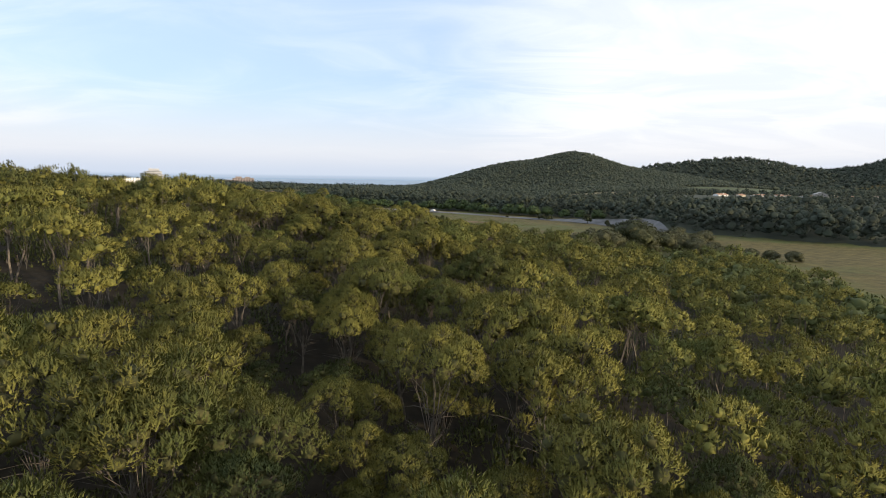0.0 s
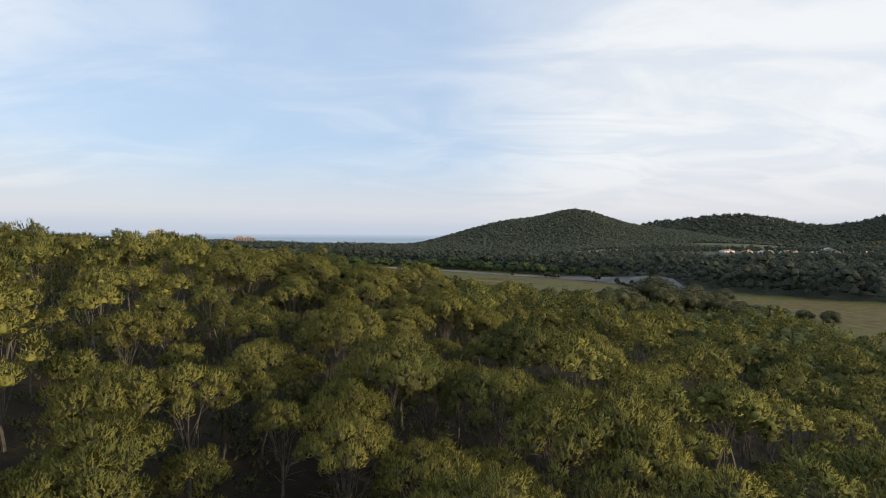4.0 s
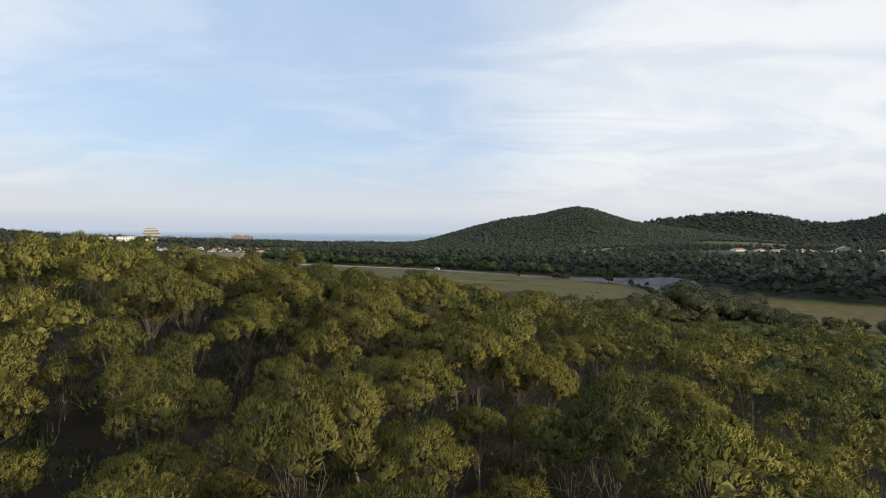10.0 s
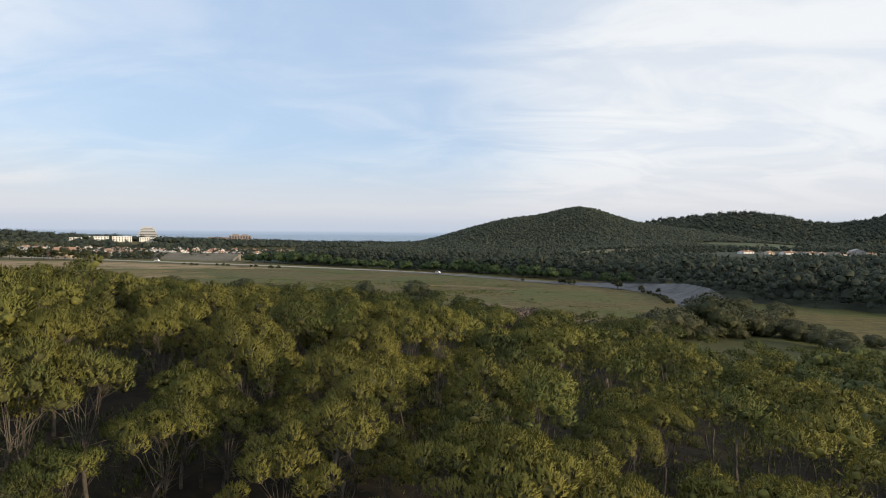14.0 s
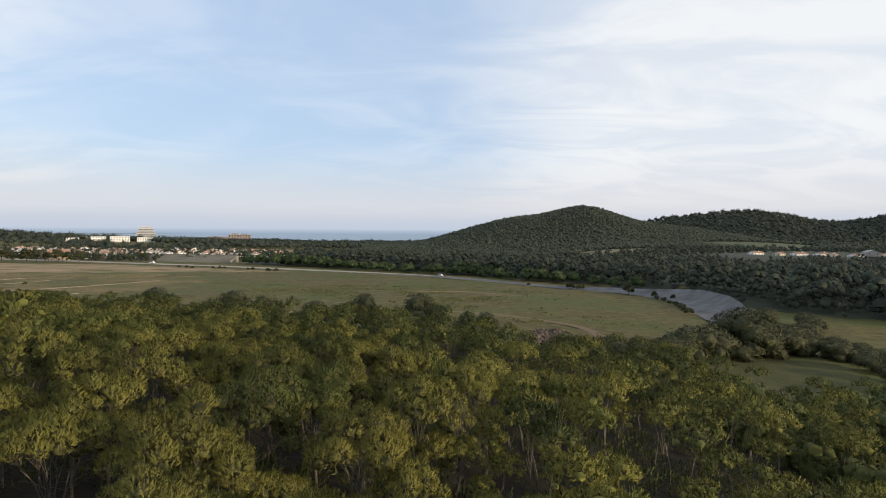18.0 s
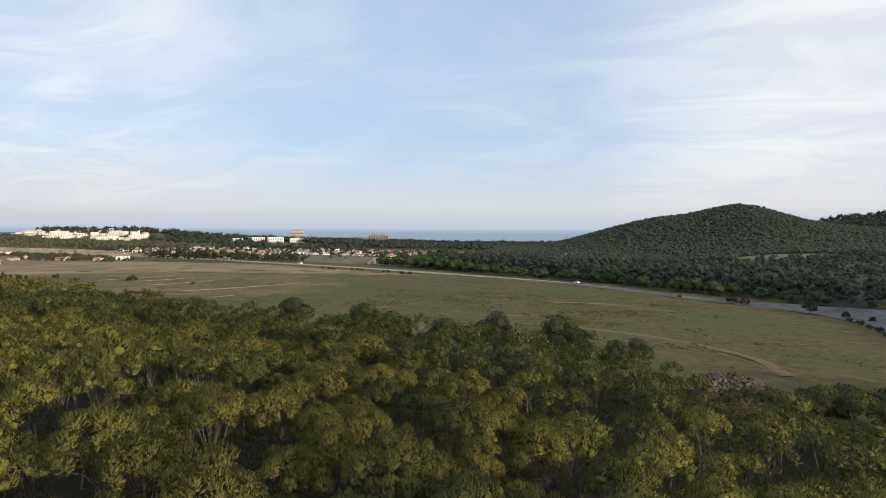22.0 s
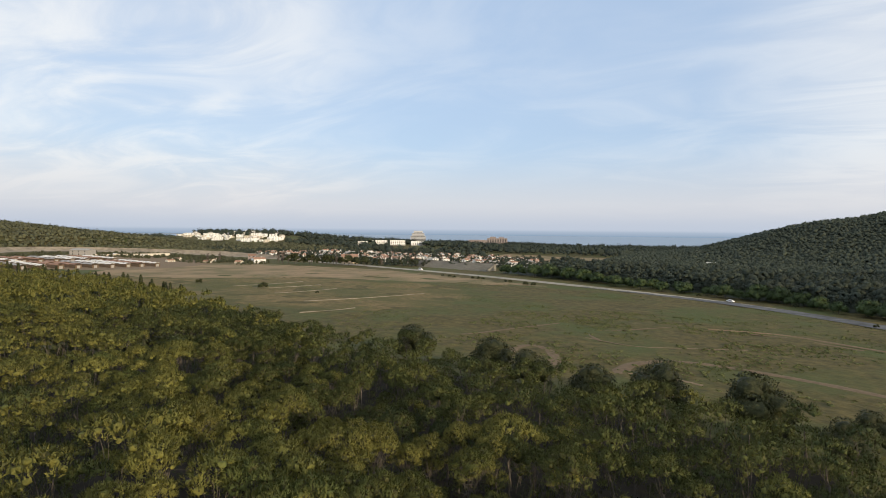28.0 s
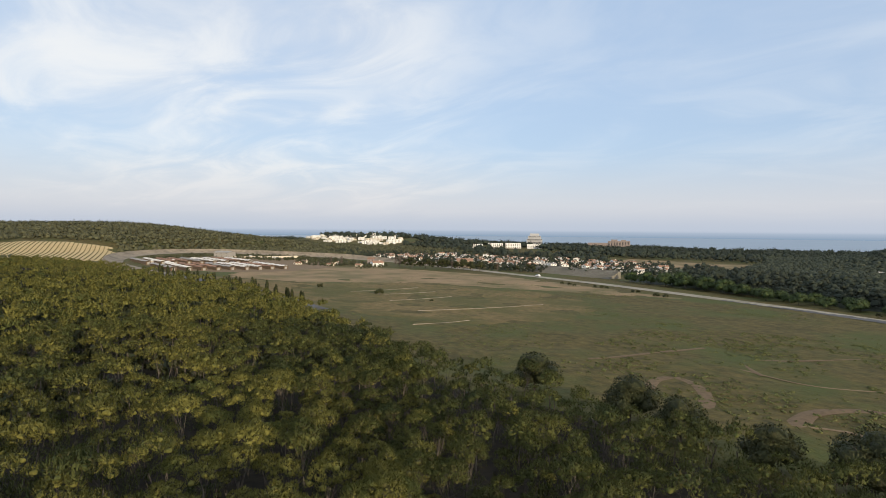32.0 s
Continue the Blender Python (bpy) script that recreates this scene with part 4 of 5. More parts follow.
FOOT_FIELD = [(140, 676), (190, 652), (235, 640), (252, 664), (236, 706), (190, 722), (160, 716)]


def terrace(x, y):
    d = y - np.interp(x, BANK_X, BANK_Y)
    open_ = inside(x, y, [(190, 415), (300, 385), (440, 400), (470, 560), (380, 640), (230, 540)])
    green = inside(x, y, [(345, 812), (450, 842), (565, 905), (500, 770), (440, 705), (375, 690), (345, 760)])
    low = inside(x, y, [(-400, 560), (-150, 545), (-170, 640), (-140, 930), (-420, 940)])
    return (d > 11) & ~open_ & ~green & ~low & ~inside(x, y, FOOT_FIELD)


EDGE_RING = [(26, 146), (36, 141), (37, 132), (46, 127), (58, 131), (70, 140), (73, 120), (69, 90), (58, 66), (40, 70), (30, 100), (22, 130)]
far_wood("edge_scrub", "dense low scrub at the wood's edge above the clearing", 590, lambda x, y: inside(x, y, EDGE_RING), (20, 76, 60, 150), 2.7, NEEDLES_DARK, 3.6, 110, 0.36, 2.3, 4)
far_wood("riverside_wood", "dark wood along the river terrace, shade put into its colour", 600, lambda x, y: terrace(x, y) & (y - np.interp(x, BANK_X, BANK_Y) < 110) & (x < 185), (-220, 190, 200, 680), 5.8, NEEDLES_COOL, 11.5, 100, 0.55, 4.0, 5)
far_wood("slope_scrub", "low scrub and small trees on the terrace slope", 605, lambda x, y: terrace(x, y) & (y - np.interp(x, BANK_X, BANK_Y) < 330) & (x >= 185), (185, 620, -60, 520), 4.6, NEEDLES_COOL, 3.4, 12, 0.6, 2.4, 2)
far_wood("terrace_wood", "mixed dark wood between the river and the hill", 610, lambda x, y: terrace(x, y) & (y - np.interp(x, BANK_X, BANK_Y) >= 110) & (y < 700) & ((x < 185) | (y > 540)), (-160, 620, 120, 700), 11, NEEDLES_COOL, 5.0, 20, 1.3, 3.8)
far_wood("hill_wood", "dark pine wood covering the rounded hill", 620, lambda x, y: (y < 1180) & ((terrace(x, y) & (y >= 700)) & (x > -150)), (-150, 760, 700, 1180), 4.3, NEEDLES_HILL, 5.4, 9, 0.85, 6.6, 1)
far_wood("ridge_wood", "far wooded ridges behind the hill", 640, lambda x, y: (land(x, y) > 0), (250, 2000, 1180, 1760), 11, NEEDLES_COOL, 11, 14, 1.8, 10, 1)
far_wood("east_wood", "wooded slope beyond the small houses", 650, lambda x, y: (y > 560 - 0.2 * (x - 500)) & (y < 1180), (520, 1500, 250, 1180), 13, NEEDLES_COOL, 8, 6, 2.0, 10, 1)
OVAL = [(90, 190), (110, 300), (60, 380), (-90, 480), (-310, 555), (-480, 592), (-600, 585), (-680, 535), (-728, 470), (-735, 395), (-700, 322), (-620, 278), (-540, 262)]
VINES = [(-700, 195), (-590, 262), (-606, 292), (-650, 322), (-775, 362), (-870, 285), (-850, 190)]
TOWN = [(-1190, 830), (-1010, 770), (-880, 770), (-770, 830), (-750, 930), (-1000, 1150), (-1250, 1000)]
VILLAGE = [(-600, 590), (-430, 560), (-330, 545), (-200, 580), (-170, 640), (-230, 800), (-560, 790), (-640, 700)]
far_wood("west_wood", "pine wood on the long western hill, sunlight put into its colour", 660, lambda x, y: ~inside(x, y, OVAL) & ~inside(x, y, VINES) & ~inside(x, y, TOWN) & ~inside(x, y, VILLAGE) & ((x < -560) | (y > 640)) & ~((x > -640) & (y < 300)),
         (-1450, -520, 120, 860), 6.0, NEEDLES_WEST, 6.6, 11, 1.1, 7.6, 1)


def coast(x, y):
    n = np.array([noise.noise((a * 0.006, b * 0.006, 1.0)) for a, b in zip(x, y)])
    town = inside(x, y, TOWN) & (n < 0.08) | (bump(x, y, -600, 985, 1.0, 80, 45) > 0.5)
    field = inside(x, y, [(-300, 640), (-130, 640), (-100, 920), (-380, 930), (-300, 780)])
    return (y > np.where(x < -560, 860, 800)) & (land(x, y) > SEA + 1.5) & (n > -0.28) & ~town & ~field & ((x < -150) | (y > 1150))


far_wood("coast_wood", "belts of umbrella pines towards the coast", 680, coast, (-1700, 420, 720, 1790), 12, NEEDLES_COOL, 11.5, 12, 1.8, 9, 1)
far_wood("village_trees", "garden trees among the village houses", 700,
         lambda x, y: inside(x, y, [(-600, 590), (-430, 560), (-330, 545), (-200, 580), (-170, 640), (-230, 800), (-560, 790), (-700, 640)]) & (np.array([noise.noise((a * 0.02, b * 0.02, 6.0)) for a, b in zip(x, y)]) > -0.12),
         (-720, -150, 540, 810), 7.6, NEEDLES_COOL, 6.8, 24, 0.9, 2.9)
far_wood("yard_scrub", "low olive-brown scrub round the yard of sheds", 710,
         lambda x, y: inside(x, y, [(-640, 335), (-685, 420), (-640, 500), (-560, 540), (-430, 510), (-420, 450), (-480, 440), (-540, 450), (-630, 430), (-600, 350)]) & (np.array([noise.noise((a * 0.03, b * 0.03, 3.0)) for a, b in zip(x, y)]) > -0.22),
         (-700, -410, 330, 545), 5.6, OLIVE, 3.0, 24, 0.6, 2.2)
# dark trees and bare poplars along the meadow's far edge
plant(tree_kind("edge_tree", "dark dense tree in the row before the village", "tree", "trees before the village", 470, DARKLEAF, 8.6, 3.6, 9, 500, 0.6, 0.2),
      [(-411 + 5.0 * k, 505 + 1.9 * k + 3 * math.sin(k * 2.1), 1.22 + 0.26 * math.sin(k * 1.7)) for k in range(16)]
      + [(-345 + 6.6 * k, 553 + 3.4 * k + 4 * math.sin(k * 2.3), 0.8 + 0.2 * math.sin(k * 1.3)) for k in range(9)])
poplar = thing("bare_poplar", "tall leafless brown poplar at the meadow's edge", "tree", "bare poplars")
for k, piece in enumerate(trunk_shape(481, 13.0, 0.2, 6, 1.5)):
    part("limb" if k else "trunk", raw_mesh("limb", *piece, [TWIGS], soft=True), None, poplar)
part("crown", leaf_mesh("crown", leaves(np.random.default_rng(482), [(0.9 * math.cos(2.4 * k), 0.9 * math.sin(2.4 * k), 3.0 + 0.85 * k, 1.25) for k in range(11)], 700, 0.6, low=-0.8, spread=0.9, core=0, slim=0.16), [TWIGS]), None, poplar, "thin bare twigs")
plant(poplar, [(-424, 505, 0.95), (-421, 508, 1.05), (-418, 505, 1.0), (-415, 510, 0.85), (-360, 520, 0.8), (-350, 532, 0.75), (-470, 470, 0.8), (-478, 462, 0.75), (-322, 545, 0.75)])


# ---- buildings ----
def windows_on(top, w, d, storeys, floor, count, size=(0.9, 1.2), sides=("y0", "y1"), sill=True):
    me = boxes((-size[0] / 2, size[0] / 2, -0.05, 0.05, 0, size[1]))
    mesh = bpy.data.meshes.new("window")
    me.to_mesh(mesh)
    me.free()
    mesh.materials.append(GLASS)
    for side in sides:
        span = w if side[0] == "y" else d
        for s in range(storeys):
            for k in range(count):
                u = (k + 0.5) / count * span - span / 2
                z = s * floor + 0.95
                if side == "y0":
                    m = pose(u, -d / 2 - 0.02, z)
                elif side == "y1":
                    m = pose(u, d / 2 + 0.02, z)
                elif side == "x0":
                    m = pose(-w / 2 - 0.02, u, z, 0, 0, 90)
                else:
                    m = pose(w / 2 + 0.02, u, z, 0, 0, 90)
                part("window", mesh, None, top, at=m)


def gable(w, d, h, rise, over=0.35, thick=0.18):
    """A pitched roof with thickness, ridge along x."""
    bm = bmesh.new()
    prof = [(-d / 2 - over, h - over * rise / (d / 2)), (0, h + rise), (d / 2 + over, h - over * rise / (d / 2))]
    ring = prof + [(y, z - thick) for y, z in reversed(prof)]
    ends = [[bm.verts.new((x, y, z)) for y, z in ring] for x in (-w / 2 - over, w / 2 + over)]
    bm.faces.new(ends[0])
    bm.faces.new(list(reversed(ends[1])))
    n = len(ring)
    for i in range(n):
        bm.faces.new((ends[0][i], ends[1][i], ends[1][(i + 1) % n], ends[0][(i + 1) % n]))
    bmesh.ops.recalc_face_normals(bm, faces=bm.faces)
    return bm


def gable_wall(w, d, h, rise):
    bm = bmesh.new()
    prof = [(-d / 2, -1.0), (d / 2, -1.0), (d / 2, h), (0, h + rise), (-d / 2, h)]
    ends = [[bm.verts.new((x, y, z - 0.02)) for y, z in prof] for x in (-w / 2, w / 2)]
    bm.faces.new(ends[0])
    bm.faces.new(list(reversed(ends[1])))
    for i in range(5):
        bm.faces.new((ends[0][i], ends[1][i], ends[1][(i + 1) % 5], ends[0][(i + 1) % 5]))
    bmesh.ops.recalc_face_normals(bm, faces=bm.faces)
    return bm


def house(name, label, wall, roof, w, d, storeys, rise, count=3, group="", chimney=True):
    top = thing(name, label, "house", group)
    h = 2.9 * storeys
    part("wall", gable_wall(w, d, h, rise), wall, top)
    tiles = part("roof", gable(w, d, h, rise), roof, top)
    if chimney:
        part("chimney", boxes((w * 0.2, w * 0.2 + 0.6, -0.9, -0.3, h + rise * 0.3, h + rise + 0.7)), wall, tiles)
    windows_on(top, w, d, storeys, 2.9, min(count, 3), sides=("y0",))
    windows_on(top, w, d, storeys, 2.9, min(max(1, count - 1), 2), sides=("x0",))
    part("door", boxes((-0.5, 0.5, -d / 2 - 0.07, -d / 2 + 0.05, 0, 2.05)), WOOD, top)
    return top


def block(name, label, wall, w, d, storeys, count, group="", parapet=0.5, category="apartment block", balconies=False):
    top = thing(name, label, category, group)
    h = 3.0 * storeys
    part("wall", boxes((-w / 2, w / 2, -d / 2, d / 2, -1.5, h)), wall, top)
    part("roof", boxes((-w / 2 - 0.15, w / 2 + 0.15, -d / 2 - 0.15, -d / 2 + 0.25, h, h + parapet), (-w / 2 - 0.15, w / 2 + 0.15, d / 2 - 0.25, d / 2 + 0.15, h, h + parapet),
                       (-w / 2 - 0.15, -w / 2 + 0.25, -d / 2 + 0.25, d / 2 - 0.25, h, h + parapet), (w / 2 - 0.25, w / 2 + 0.15, -d / 2 + 0.25, d / 2 - 0.25, h, h + parapet),
                       (-w / 2, w / 2, -d / 2, d / 2, h, h + 0.12)), wall, top, "flat roof with parapet")
    windows_on(top, w, d, storeys, 3.0, count, (1.6, 1.6), sides=("y0",))
    if balconies:
        for s in range(storeys):
            part("balcony", boxes((-w / 2 + 0.6, w / 2 - 0.6, -d / 2 - 1.3, -d / 2 - 0.06, s * 3.0 + 0.0, s * 3.0 + 0.9)), wall, top)
    return top


def put(ob, x, y, turn, sc=1.0, sink=0.0, first=False):
    m = pose(x, y, float(land(x, y)) - sink, 0, 0, turn)
    if not first:
        ob = copy_thing(ob, m)
    ob.matrix_basis = m
    ob.scale = (sc, sc, sc)
    return ob


def build_village():
    g = np.random.default_rng(31)
    kinds = [house("village_house", "white rendered village house with clay tile roof", WHITE, TILES, 10, 8, 2, 1.7, 3, "village houses"),
             house("village_house", "cream village house with a low tiled roof", CREAM, TILES, 12, 8, 1, 1.6, 3, "village houses"),
             house("village_house", "tall narrow white house with tiled roof", WHITE, TILES, 8, 7, 2, 1.5, 2, "village houses"),
             house("village_house", "white village house with weathered brown tiles", WHITE, TILES, 11, 9, 2, 1.4, 3, "village houses"),
             house("village_house", "low white house with red tiles", WHITE, TILES, 14, 8, 1, 1.5, 4, "village houses"),
             house("village_house", "white house with grey roof", WHITE, GREYROOF, 9, 8, 2, 1.0, 2, "village houses")]
    ring = [(-590, 620), (-470, 600), (-370, 585), (-310, 612), (-205, 612), (-190, 660), (-235, 760), (-300, 790), (-560, 775)]
    p = spots(g, -600, -180, 575, 800, 17)
    p = p[inside(p[:, 0], p[:, 1], ring)]
    used = set()
    for x, y in p:
        if g.random() < 0.26:
            continue
        k = int(g.integers(len(kinds)))
        put(kinds[k], x, y, g.choice([25, 30, 115, 120, 70]) + g.uniform(-6, 6), g.uniform(0.7, 0.98), 0.2, first=k not in used)
        used.add(k)
    # ochre manor and white villa at the meadow's edge
    manor = house("manor_house", "ochre manor house with hipped clay roof behind the race track", OCHRE, TILES, 17, 14, 3, 2.4, 4)
    put(manor, -371, 556, 40, 1.0, 0.3, True)
    villa = house("white_villa", "white gabled villa beside bare trees", WHITE, TILES, 15, 10, 2, 2.4, 3)
    put(villa, -437, 490, 70, 0.82, 0.3, True)
    annex = house("villa_tower", "pink tower house joined to a white villa", BRICKRED, TILES, 8, 8, 3, 1.6, 2)
    put(annex, -450, 494, 40, 0.9, 0.3, True)
    cabin = house("small_farmhouse", "small cream farmhouse among shrubs", CREAM, TILES, 10, 7, 1, 1.6, 2, "farmhouses")
    for i, (x, y) in enumerate([(-447, 474), (-470, 455), (-500, 436), (-486, 478), (-520, 462)]):
        put(cabin, x, y, 35 * i + 12, 0.72, 0.2, i == 0)


def build_flats():
    flat = block("apartment_block", "white three-storey apartment block with dark window bands", WHITE, 29, 11, 3, 7, "white blocks by the coast", balconies=True)
    for i, (x, y) in enumerate([(-640, 955), (-616, 985), (-590, 1010), (-560, 1038)]):
        put(flat, x, y, 32, (0.82, 1.0, 1.05, 0.9)[i], 0, i == 0)
    tower = thing("hotel_tower", "stepped pale hotel tower rising over the pines", "hotel")
    for k, (w, h) in enumerate([(34, 20), (28, 27), (20, 32)]):
        part("wall", boxes((-w / 2, w / 2, -8 + 2.5 * k, 8, -2 if k == 0 else (20, 27)[k - 1] + 0.004, h)), PALE, tower)
    for s in range(9):
        w = 34 if s < 6 else (28 if s < 8 else 20)
        y0 = -8 if s < 6 else (-5.5 if s < 8 else -3)
        part("balcony", boxes((-w / 2 + 0.5, w / 2 - 0.5, y0 - 1.4, y0 - 0.02, 3.2 * s + 1.2, 3.2 * s + 2.4)), PALE, tower)
        for k in range(3):
            u = -w / 2 + 1 + (w - 2) * k / 3
            part("window", boxes((u + 0.2, u + (w - 2) / 3 - 0.2, y0 - 0.08, y0 + 0.02, 3.2 * s + 2.6, 3.2 * s + 3.5)), GLASS, tower)
    put(tower, -616, 1140, 30, 1.0, 0, True)
    red = thing("red_complex", "long brick-red seaside complex with a stepped top", "building")
    part("wall", boxes((-28, 28, -9, 9, -3, 24)), BRICKRED, red)
    part("wing", boxes((-80, -28.1, -8, 8, -3, 19)), BRICKRED, red)
    part("roof", boxes((-20, -4, -6, 6, 24.1, 28), (4, 18, -6, 6, 24.1, 27)), BRICKRED, red)
    for s in range(7):
        for k in range(8):
            part("window", boxes((-27 + 6.9 * k, -23.4 + 6.9 * k, -9.1, -8.9, 1 + 3.3 * s, 2.8 + 3.3 * s)), GLASS, red)
    put(red, -560, 1490, 20, 1.0, 0, True)


def build_white_town():
    g = np.random.default_rng(41)
    kinds = [block("town_house", "white cubic town house on the hillside", WHITE, 11, 9, 2, 3, "white hillside town", category="house"),
             block("town_house", "white terraced apartment block on the hill", WHITE, 22, 10, 3, 5, "white hillside town", category="house"),
             block("town_house", "cream cubic town house on the hill", CREAM, 13, 10, 2, 3, "white hillside town", category="house")]
    used = set()
    p = spots(g, -1250, -740, 780, 1140, 15.5)
    for x, y in p[inside(p[:, 0], p[:, 1], [(-1130, 900), (-960, 815), (-870, 815), (-790, 860), (-800, 930), (-1000, 1090), (-1150, 1010)])]:
        if g.random() < 0.22 or noise.noise((x * 0.02, y * 0.02, 8.0)) < -0.2:
            continue
        k = int(g.integers(3))
        put(kinds[k], x, y, 42 + g.uniform(-25, 25), g.uniform(0.5, 0.8), 0.5, first=k not in used)
        used.add(k)


def shed(label, roof, length, width, bays, group):
    top = thing("long_shed", label, "shed", group)
    part("wall", boxes((-length / 2, length / 2, -width / 2, width / 2, -0.8, 2.6)), WOOD, top)
    step = length / bays
    for k in range(bays):
        x0 = -length / 2 + k * step
        bm = bmesh.new()
        prof = [(-width / 2 - 0.4, 2.45), (0, 3.3), (width / 2 + 0.4, 2.45), (width / 2 + 0.4, 2.65), (0, 3.5), (-width / 2 - 0.4, 2.65)]
        lift = 0.35 * (k % 2)
        ends = [[bm.verts.new((x, y, z + lift)) for y, z in prof] for x in (x0, x0 + step * 0.86)]
        bm.faces.new(ends[0])
        bm.faces.new(list(reversed(ends[1])))
        for i in range(6):
            bm.faces.new((ends[0][i], ends[1][i], ends[1][(i + 1) % 6], ends[0][(i + 1) % 6]))
        bmesh.ops.recalc_face_normals(bm, faces=bm.faces)
        part("roof_panel", bm, roof, top)
    part("gate", boxes((length / 2 - 0.03, length / 2 + 0.06, -1.1, 1.1, 0, 2.2)), GREYROOF, top)
    return top


def build_sheds():
    white = shed("long low shed with stepped white roof panels", FIBRE, 74, 3.7, 12, "rows of sheds")
    red = shed("long low shed with rusty tile roof", TILES, 70, 4.4, 6, "rows of sheds")
    grey = shed("long low shed with grey sheet roof", GREYROOF, 70, 4.4, 6, "rows of sheds")
    rows = [white, red, white, white, grey, red, red, white, grey]
    used = set()
    turn = 170.0
    ax, ay = math.cos(radians(turn)), math.sin(radians(turn))
    for i, kind in enumerate(rows):
        for seg in range(2):
            x, y = -442 - 2.4 * i + ax * (42 + 84 * seg), 384 - 11.4 * i + ay * (42 + 84 * seg)
            put(kind, x, y, turn + 180, 1.0, 0.1, kind not in used)
            used.add(kind)
    store = house("storehouse", "dark blue-grey storehouse at the end of the sheds", GREYROOF, GREYROOF, 22, 12, 2, 1.6, 3)
    put(store, -640, 432, 20, 1.0, 0.2, True)
    hut = house("yard_hut", "small pale yard hut", CREAM, FIBRE, 12, 7, 1, 1.0, 2, "huts of the yard")
    for i, (x, y) in enumerate([(-560, 330), (-585, 350), (-600, 372), (-540, 322), (-575, 322), (-620, 455), (-590, 470)]):
        put(hut, x, y, 30 * i + 15, 0.72, 0.2, i == 0)
    wall = thing("yard_wall", "long low pale yard wall", "wall")
    part("wall", boxes((-42, 42, -0.25, 0.25, -0.5, 2.2)), CREAM, wall)
    put(wall, -612, 466, 60, 1.0, 0, True)


def build_grandstand():
    top = thing("grandstand", "long weathered concrete grandstand facing the race track", "grandstand")
    length, steps = 104, 9
    for k in range(steps):
        part("step", boxes((-length / 2, length / 2, -9 + 1.5 * k, 6, 0.65 * k + (0.0 if k else -1.0), 0.65 * (k + 1))), STAND, top)
    part("back_wall", boxes((-length / 2, length / 2, 6.05, 6.5, -1, 6.9)), STAND, top)
    for s in (-1, 1):
        part("end_wall", boxes((s * length / 2 - 0.2 + s * 0.25, s * length / 2 + 0.2 + s * 0.25, 2, 6.5, -1, 6.2), (s * length / 2 - 0.2 + s * 0.25, s * length / 2 + 0.2 + s * 0.25, -8, 1.98, -1, 2.6)), STAND, top)
    for k in range(14):
        u = (k + 0.5) / 14 * length - length / 2
        part("post", boxes((u - 0.2, u + 0.2, 6.55, 6.95, -1, 8.2), bevel=0.04), STAND, top)
    put(top, -258, 575, -15, 1.0, 0.2, True)


def build_car():
    top = thing("parked_car", "white car parked on the old track", "car")
    bm = boxes((-2.1, 2.1, -0.85, 0.85, 0.35, 0.95), bevel=0.12)
    box(bm, -1.25, 1.35, -0.75, 0.75, 0.95, 1.5, bevel=0.18)
    part("body", bm, PAINT, top)
    part("windscreen", boxes((-1.2, 1.3, -0.77, 0.77, 1.05, 1.38)), GLASS, top)
    for x in (-1.35, 1.35):
        for y in (-0.8, 0.8):
            bm = bmesh.new()
            bmesh.ops.create_cone(bm, cap_ends=True, segments=14, radius1=0.33, radius2=0.33, depth=0.22, matrix=pose(x, y, 0.33, 90, 0, 0))
            wheel = part("wheel", bm, RUBBER, top)
            bm = bmesh.new()
            bmesh.ops.create_cone(bm, cap_ends=True, segments=10, radius1=0.2, radius2=0.16, depth=0.25, matrix=pose(x, y * 1.01, 0.33, 90, 0, 0))
            part("rim", bm, FIBRE, wheel)
    put(top, -10, 414, 140, 1.0, -0.25, True)
    van = copy_thing(top, pose(-262, 519, float(land(-262, 519)) + 0.22, 0, 0, 160))
    tagged(van, "white van standing on the track near the village")
    van.scale = (1.2, 1.15, 1.5)


def build_right_houses():
    kinds = [house("terrace_house", "low white house on the wooded terrace", WHITE, TILES, 16, 9, 1, 1.4, 4, "houses on the terrace"),
             house("terrace_house", "grey farm building on the wooded terrace", GREYROOF, GREYROOF, 18, 12, 2, 2.4, 3, "houses on the terrace"),
             house("terrace_house", "cream cottage on the wooded terrace", CREAM, TILES, 11, 8, 1, 1.4, 3, "houses on the terrace")]
    spots_ = [(0, 262, 520, 20), (2, 268, 497, 30), (0, 290, 505, 15), (0, 305, 500, 25), (2, 300, 480, 40), (0, 312, 470, 10), (1, 322, 470, 65), (2, 340, 480, 20), (0, 352, 470, 35), (2, 362, 460, 80), (0, 330, 440, 20)]
    used = set()
    for k, x, y, a in spots_:
        put(kinds[k], x, y, a, 0.75, 0.3, k not in used)
        used.add(k)
    hut = block("white_farm", "white farm building under the hill", WHITE, 16, 8, 2, 3, category="house")
    put(hut, -22, 790, 10, 0.6, 0.2, True)


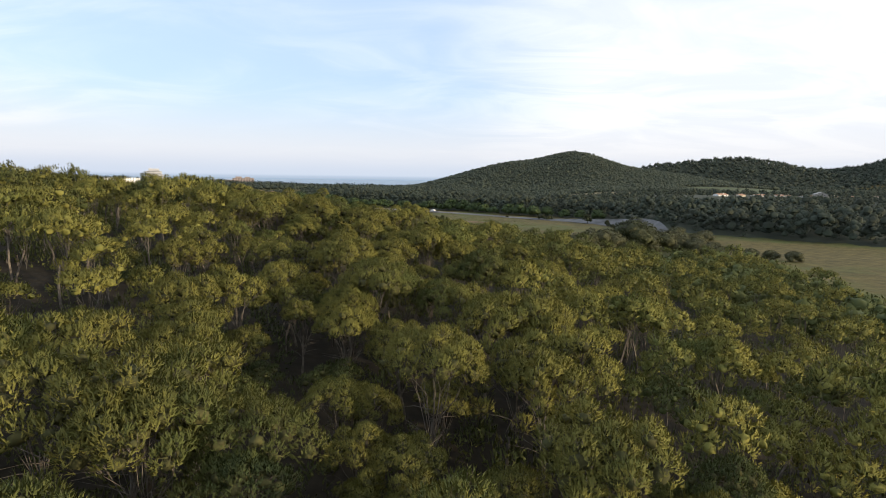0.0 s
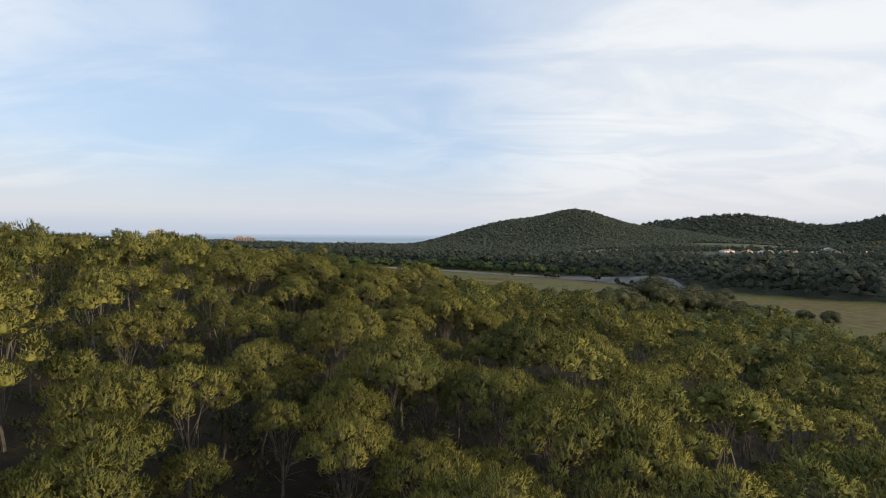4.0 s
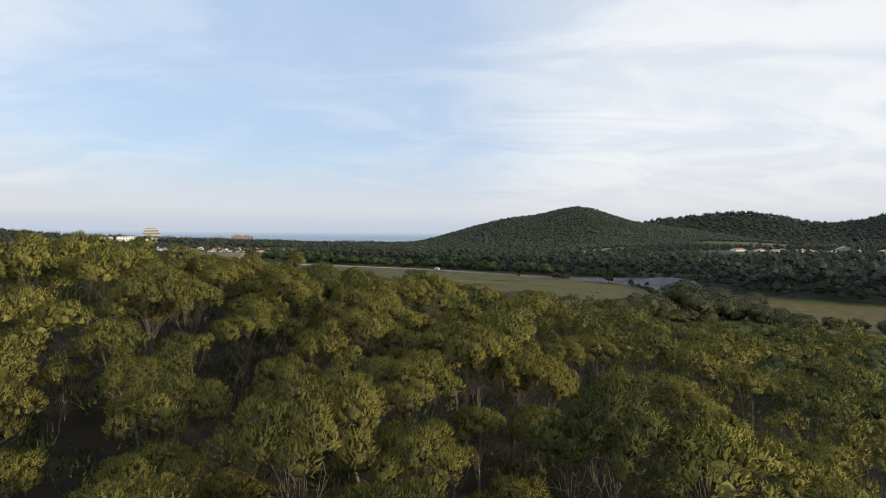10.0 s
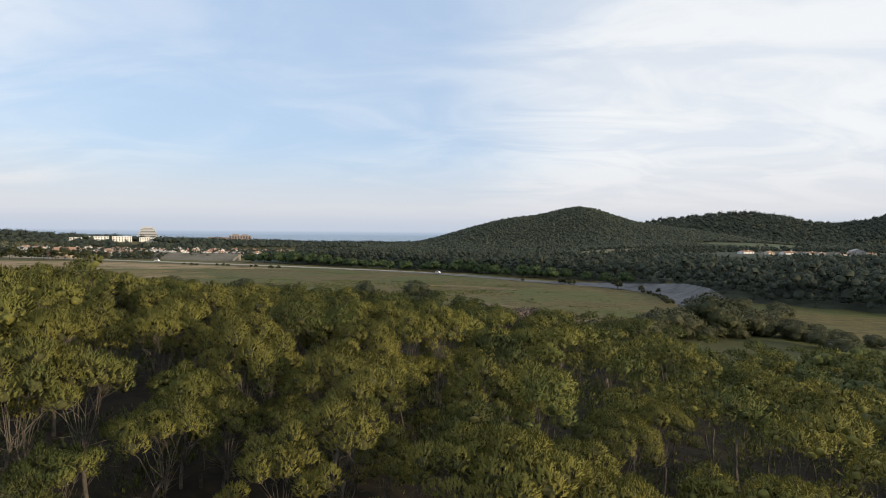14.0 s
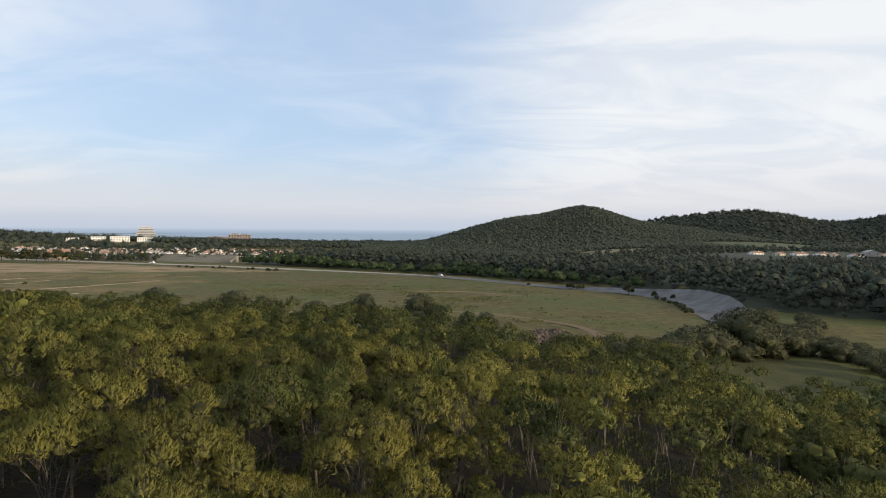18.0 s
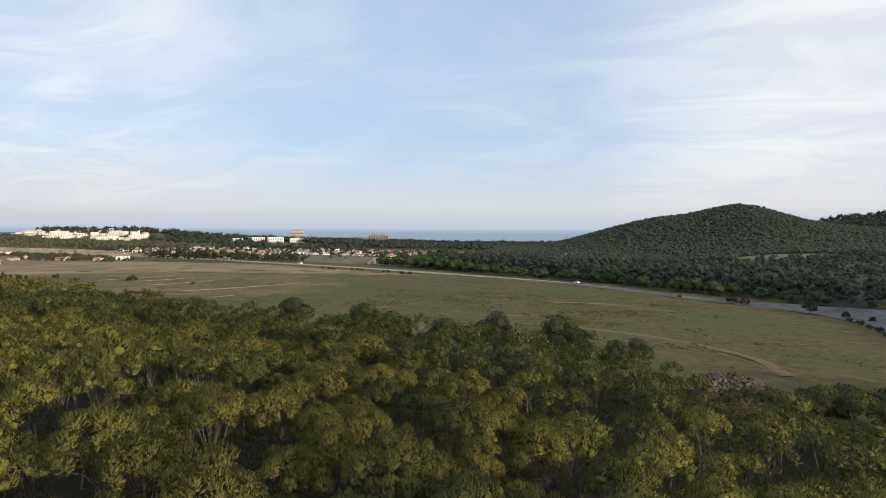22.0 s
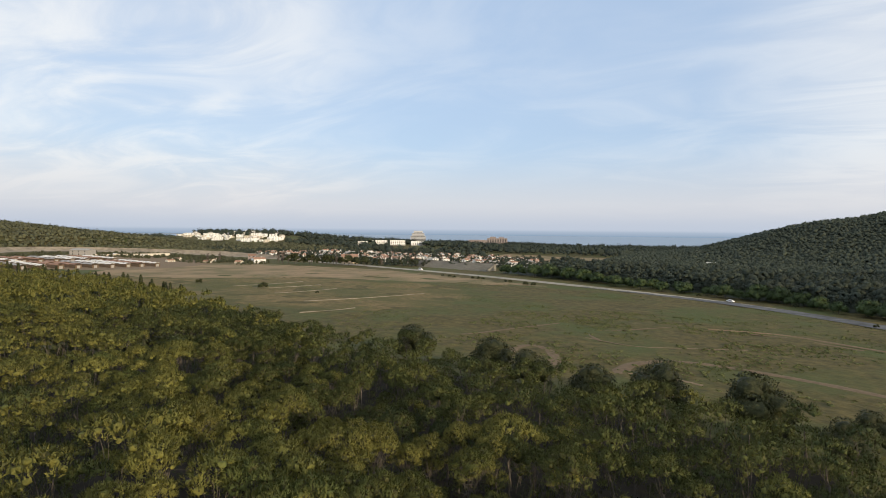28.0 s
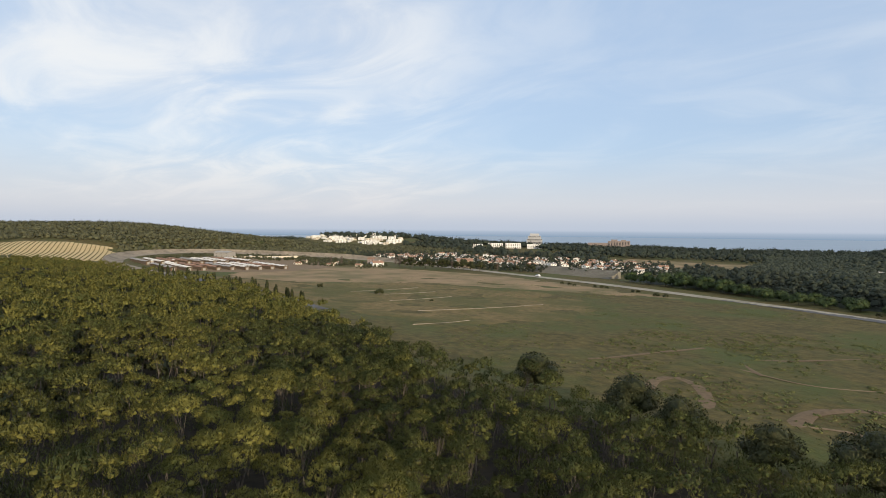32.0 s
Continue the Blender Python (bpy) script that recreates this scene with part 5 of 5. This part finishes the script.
def build_cypresses():
    g = np.random.default_rng(51)
    some = [(0.0, 0.0, 0.6 + 0.75 * k, 0.62 * math.sin(math.pi * (0.18 + 0.8 * k / 8)) + 0.1) for k in range(8)]
    top = thing("cypress_tree", "narrow dark cypress in a row by the old track", "tree", "row of cypresses")
    part("trunk", raw_mesh("trunk", *tube([(0, 0, -0.3), (0, 0, 2), (0, 0, 5)], (0.12, 0.09, 0.04), 5), [BARK]), None, top)
    part("crown", leaf_mesh("crown", leaves(g, some, 420, 0.4, low=-0.9), [DARKLEAF]), None, top)
    places = []
    for k in range(46):
        s = k / 45
        places.append((-420 + 190 * s + g.uniform(-2, 2), 262 - 14 * s * s + g.uniform(-3, 3), g.uniform(0.8, 1.4)))
    plant(top, places)


def build_vineyard():
    ring = [(-695, 205), (-612, 288), (-640, 320), (-760, 352), (-850, 280), (-835, 205)]
    ground_sheet("vineyard_soil", ring, 8.0, 0.5, VINE_SOIL, "golden vineyard soil in even rows", "vineyard")
    vs, qs, n = [], [], 0
    c, s = math.cos(radians(158)), math.sin(radians(158))
    for r in range(-28, 36):
        pts_ = [(-690 + c * u - s * r * 4.6, 280 + s * u + c * r * 4.6) for u in np.arange(-120, 200, 8.0)]
        pts_ = np.array(pts_)
        ok = inside(pts_[:, 0], pts_[:, 1], ring)
        z = land(pts_[:, 0], pts_[:, 1])
        for i in range(len(pts_) - 1):
            if ok[i] and ok[i + 1]:
                a, b = pts_[i], pts_[i + 1]
                side = np.array([-s, c]) * 0.32
                for p, zz in ((a, z[i]), (b, z[i + 1])):
                    vs += [(*(p - side), zz + 0.3), (*(p - side * 0.7), zz + 1.1), (*(p + side * 0.7), zz + 1.1), (*(p + side), zz + 0.3)]
                qs += [(n + k, n + k + 1, n + k + 5, n + k + 4) for k in range(3)]
                n += 8
    tagged(new("vine_rows", raw_mesh("vine_rows", vs, qs, [VINE])), "even rows of young vines on the western slope", "vines", kind="stuff")


build_village()
build_flats()
build_white_town()
build_sheds()
build_grandstand()
build_car()
build_right_houses()
build_cypresses()
build_vineyard()

# ---- paths and fields ----
for line in ([(-269, 307), (-262, 359)], [(-247, 313), (-239, 349)], [(-224, 294), (-216, 336)], [(-189, 277), (-163, 346)], [(-164, 246), (-157, 273)]):
    mid = ((line[0][0] + line[1][0]) / 2 + 1.5, (line[0][1] + line[1][1]) / 2)
    ground_strip("earth_bank", [line[0], mid, line[1]], 0.6, 0.3, TAN, "thin pale earth bank across the meadow", "earth bank")
ground_strip("dirt_path", [(-66, 212), (-68, 222), (-69.5, 233), (-66, 238.5), (-60, 233.5), (-56, 224), (-53.5, 212)], 3.6, 0.10, REDEARTH, "bare reddish dirt track looping at the wood's edge")
ground_strip("dirt_path", [(-38.6, 216), (-38, 224), (-36, 231), (-30, 238.5), (-20, 241), (0, 236), (18, 226), (32, 208), (34, 190)], 3.8, 0.10, REDEARTH, "worn reddish dirt path curving over the meadow")
ground_strip("dirt_path", [(-38, 217), (-31, 220), (-20, 216)], 1.5, 0.10, EARTH, "thin worn path over the meadow")
ground_strip("dirt_path", [(-92, 242), (-87.6, 250), (-80.7, 267), (-71.4, 287)], 2.0, 0.10, REDEARTH, "faint dirt path in the meadow")
ground_strip("dirt_path", [(-50, 258), (-56, 269), (-54, 280), (-46.9, 286), (-24.8, 313)], 1.8, 0.10, REDEARTH, "faint dirt path bending in the meadow")
ground_strip("dirt_path", [(-56, 262), (-40, 256), (-25, 262), (-8, 270)], 1.0, 0.10, EARTH, "thin worn path over the meadow")
ground_strip("dirt_path", [(-20, 306), (-4, 308), (6, 307), (16, 300), (30, 291)], 1.6, 0.35, EARTH, "low mound of pale bare earth in the meadow")
ground_strip("earth_ditch", [(-6, 304), (4, 303), (13, 297), (24, 290)], 2.6, 0.12, REDEARTH, "dark eroded ditch beside a low earth mound", "ditch")
ground_strip("dirt_path", [(56, 166), (64, 170), (70, 172), (74, 178)], 1.6, 0.10, EARTH, "worn dirt path through the clearing")
ground_sheet("yard", [(-655, 345), (-600, 318), (-560, 305), (-470, 300), (-430, 335), (-425, 380), (-440, 440), (-520, 500), (-600, 500), (-660, 450)], 8.0, 0.12, EARTH, "bare dusty yard round the long sheds", "yard")
ground_sheet("clearing", [(38, 160), (42, 148), (38, 134), (47, 129), (58, 134), (70, 145), (75, 162), (75, 172), (66, 178), (52, 166)], 2.0, 0.22, CLEARING, "dark green grass of the clearing", "clearing")
ground_sheet("crop_field", [(-310, 690), (-150, 690), (-140, 760), (-300, 770)], 12, 0.5, CROP, "green crop field beyond the trees", "field")
ground_sheet("crop_field", [(-300, 775), (-145, 765), (-120, 900), (-330, 915)], 12, 0.5, PLOUGH, "brown ploughed field near the coast", "field")
ground_sheet("crop_field", [(345, 812), (450, 842), (565, 905), (500, 770), (440, 705), (375, 690), (345, 760)], 12, 0.6, CROP, "green field on the slope below the ridge", "field")
ground_sheet("crop_field", FOOT_FIELD, 6, 0.5, STUBBLE, "pale dry strip of field at the foot of the hill", "field")
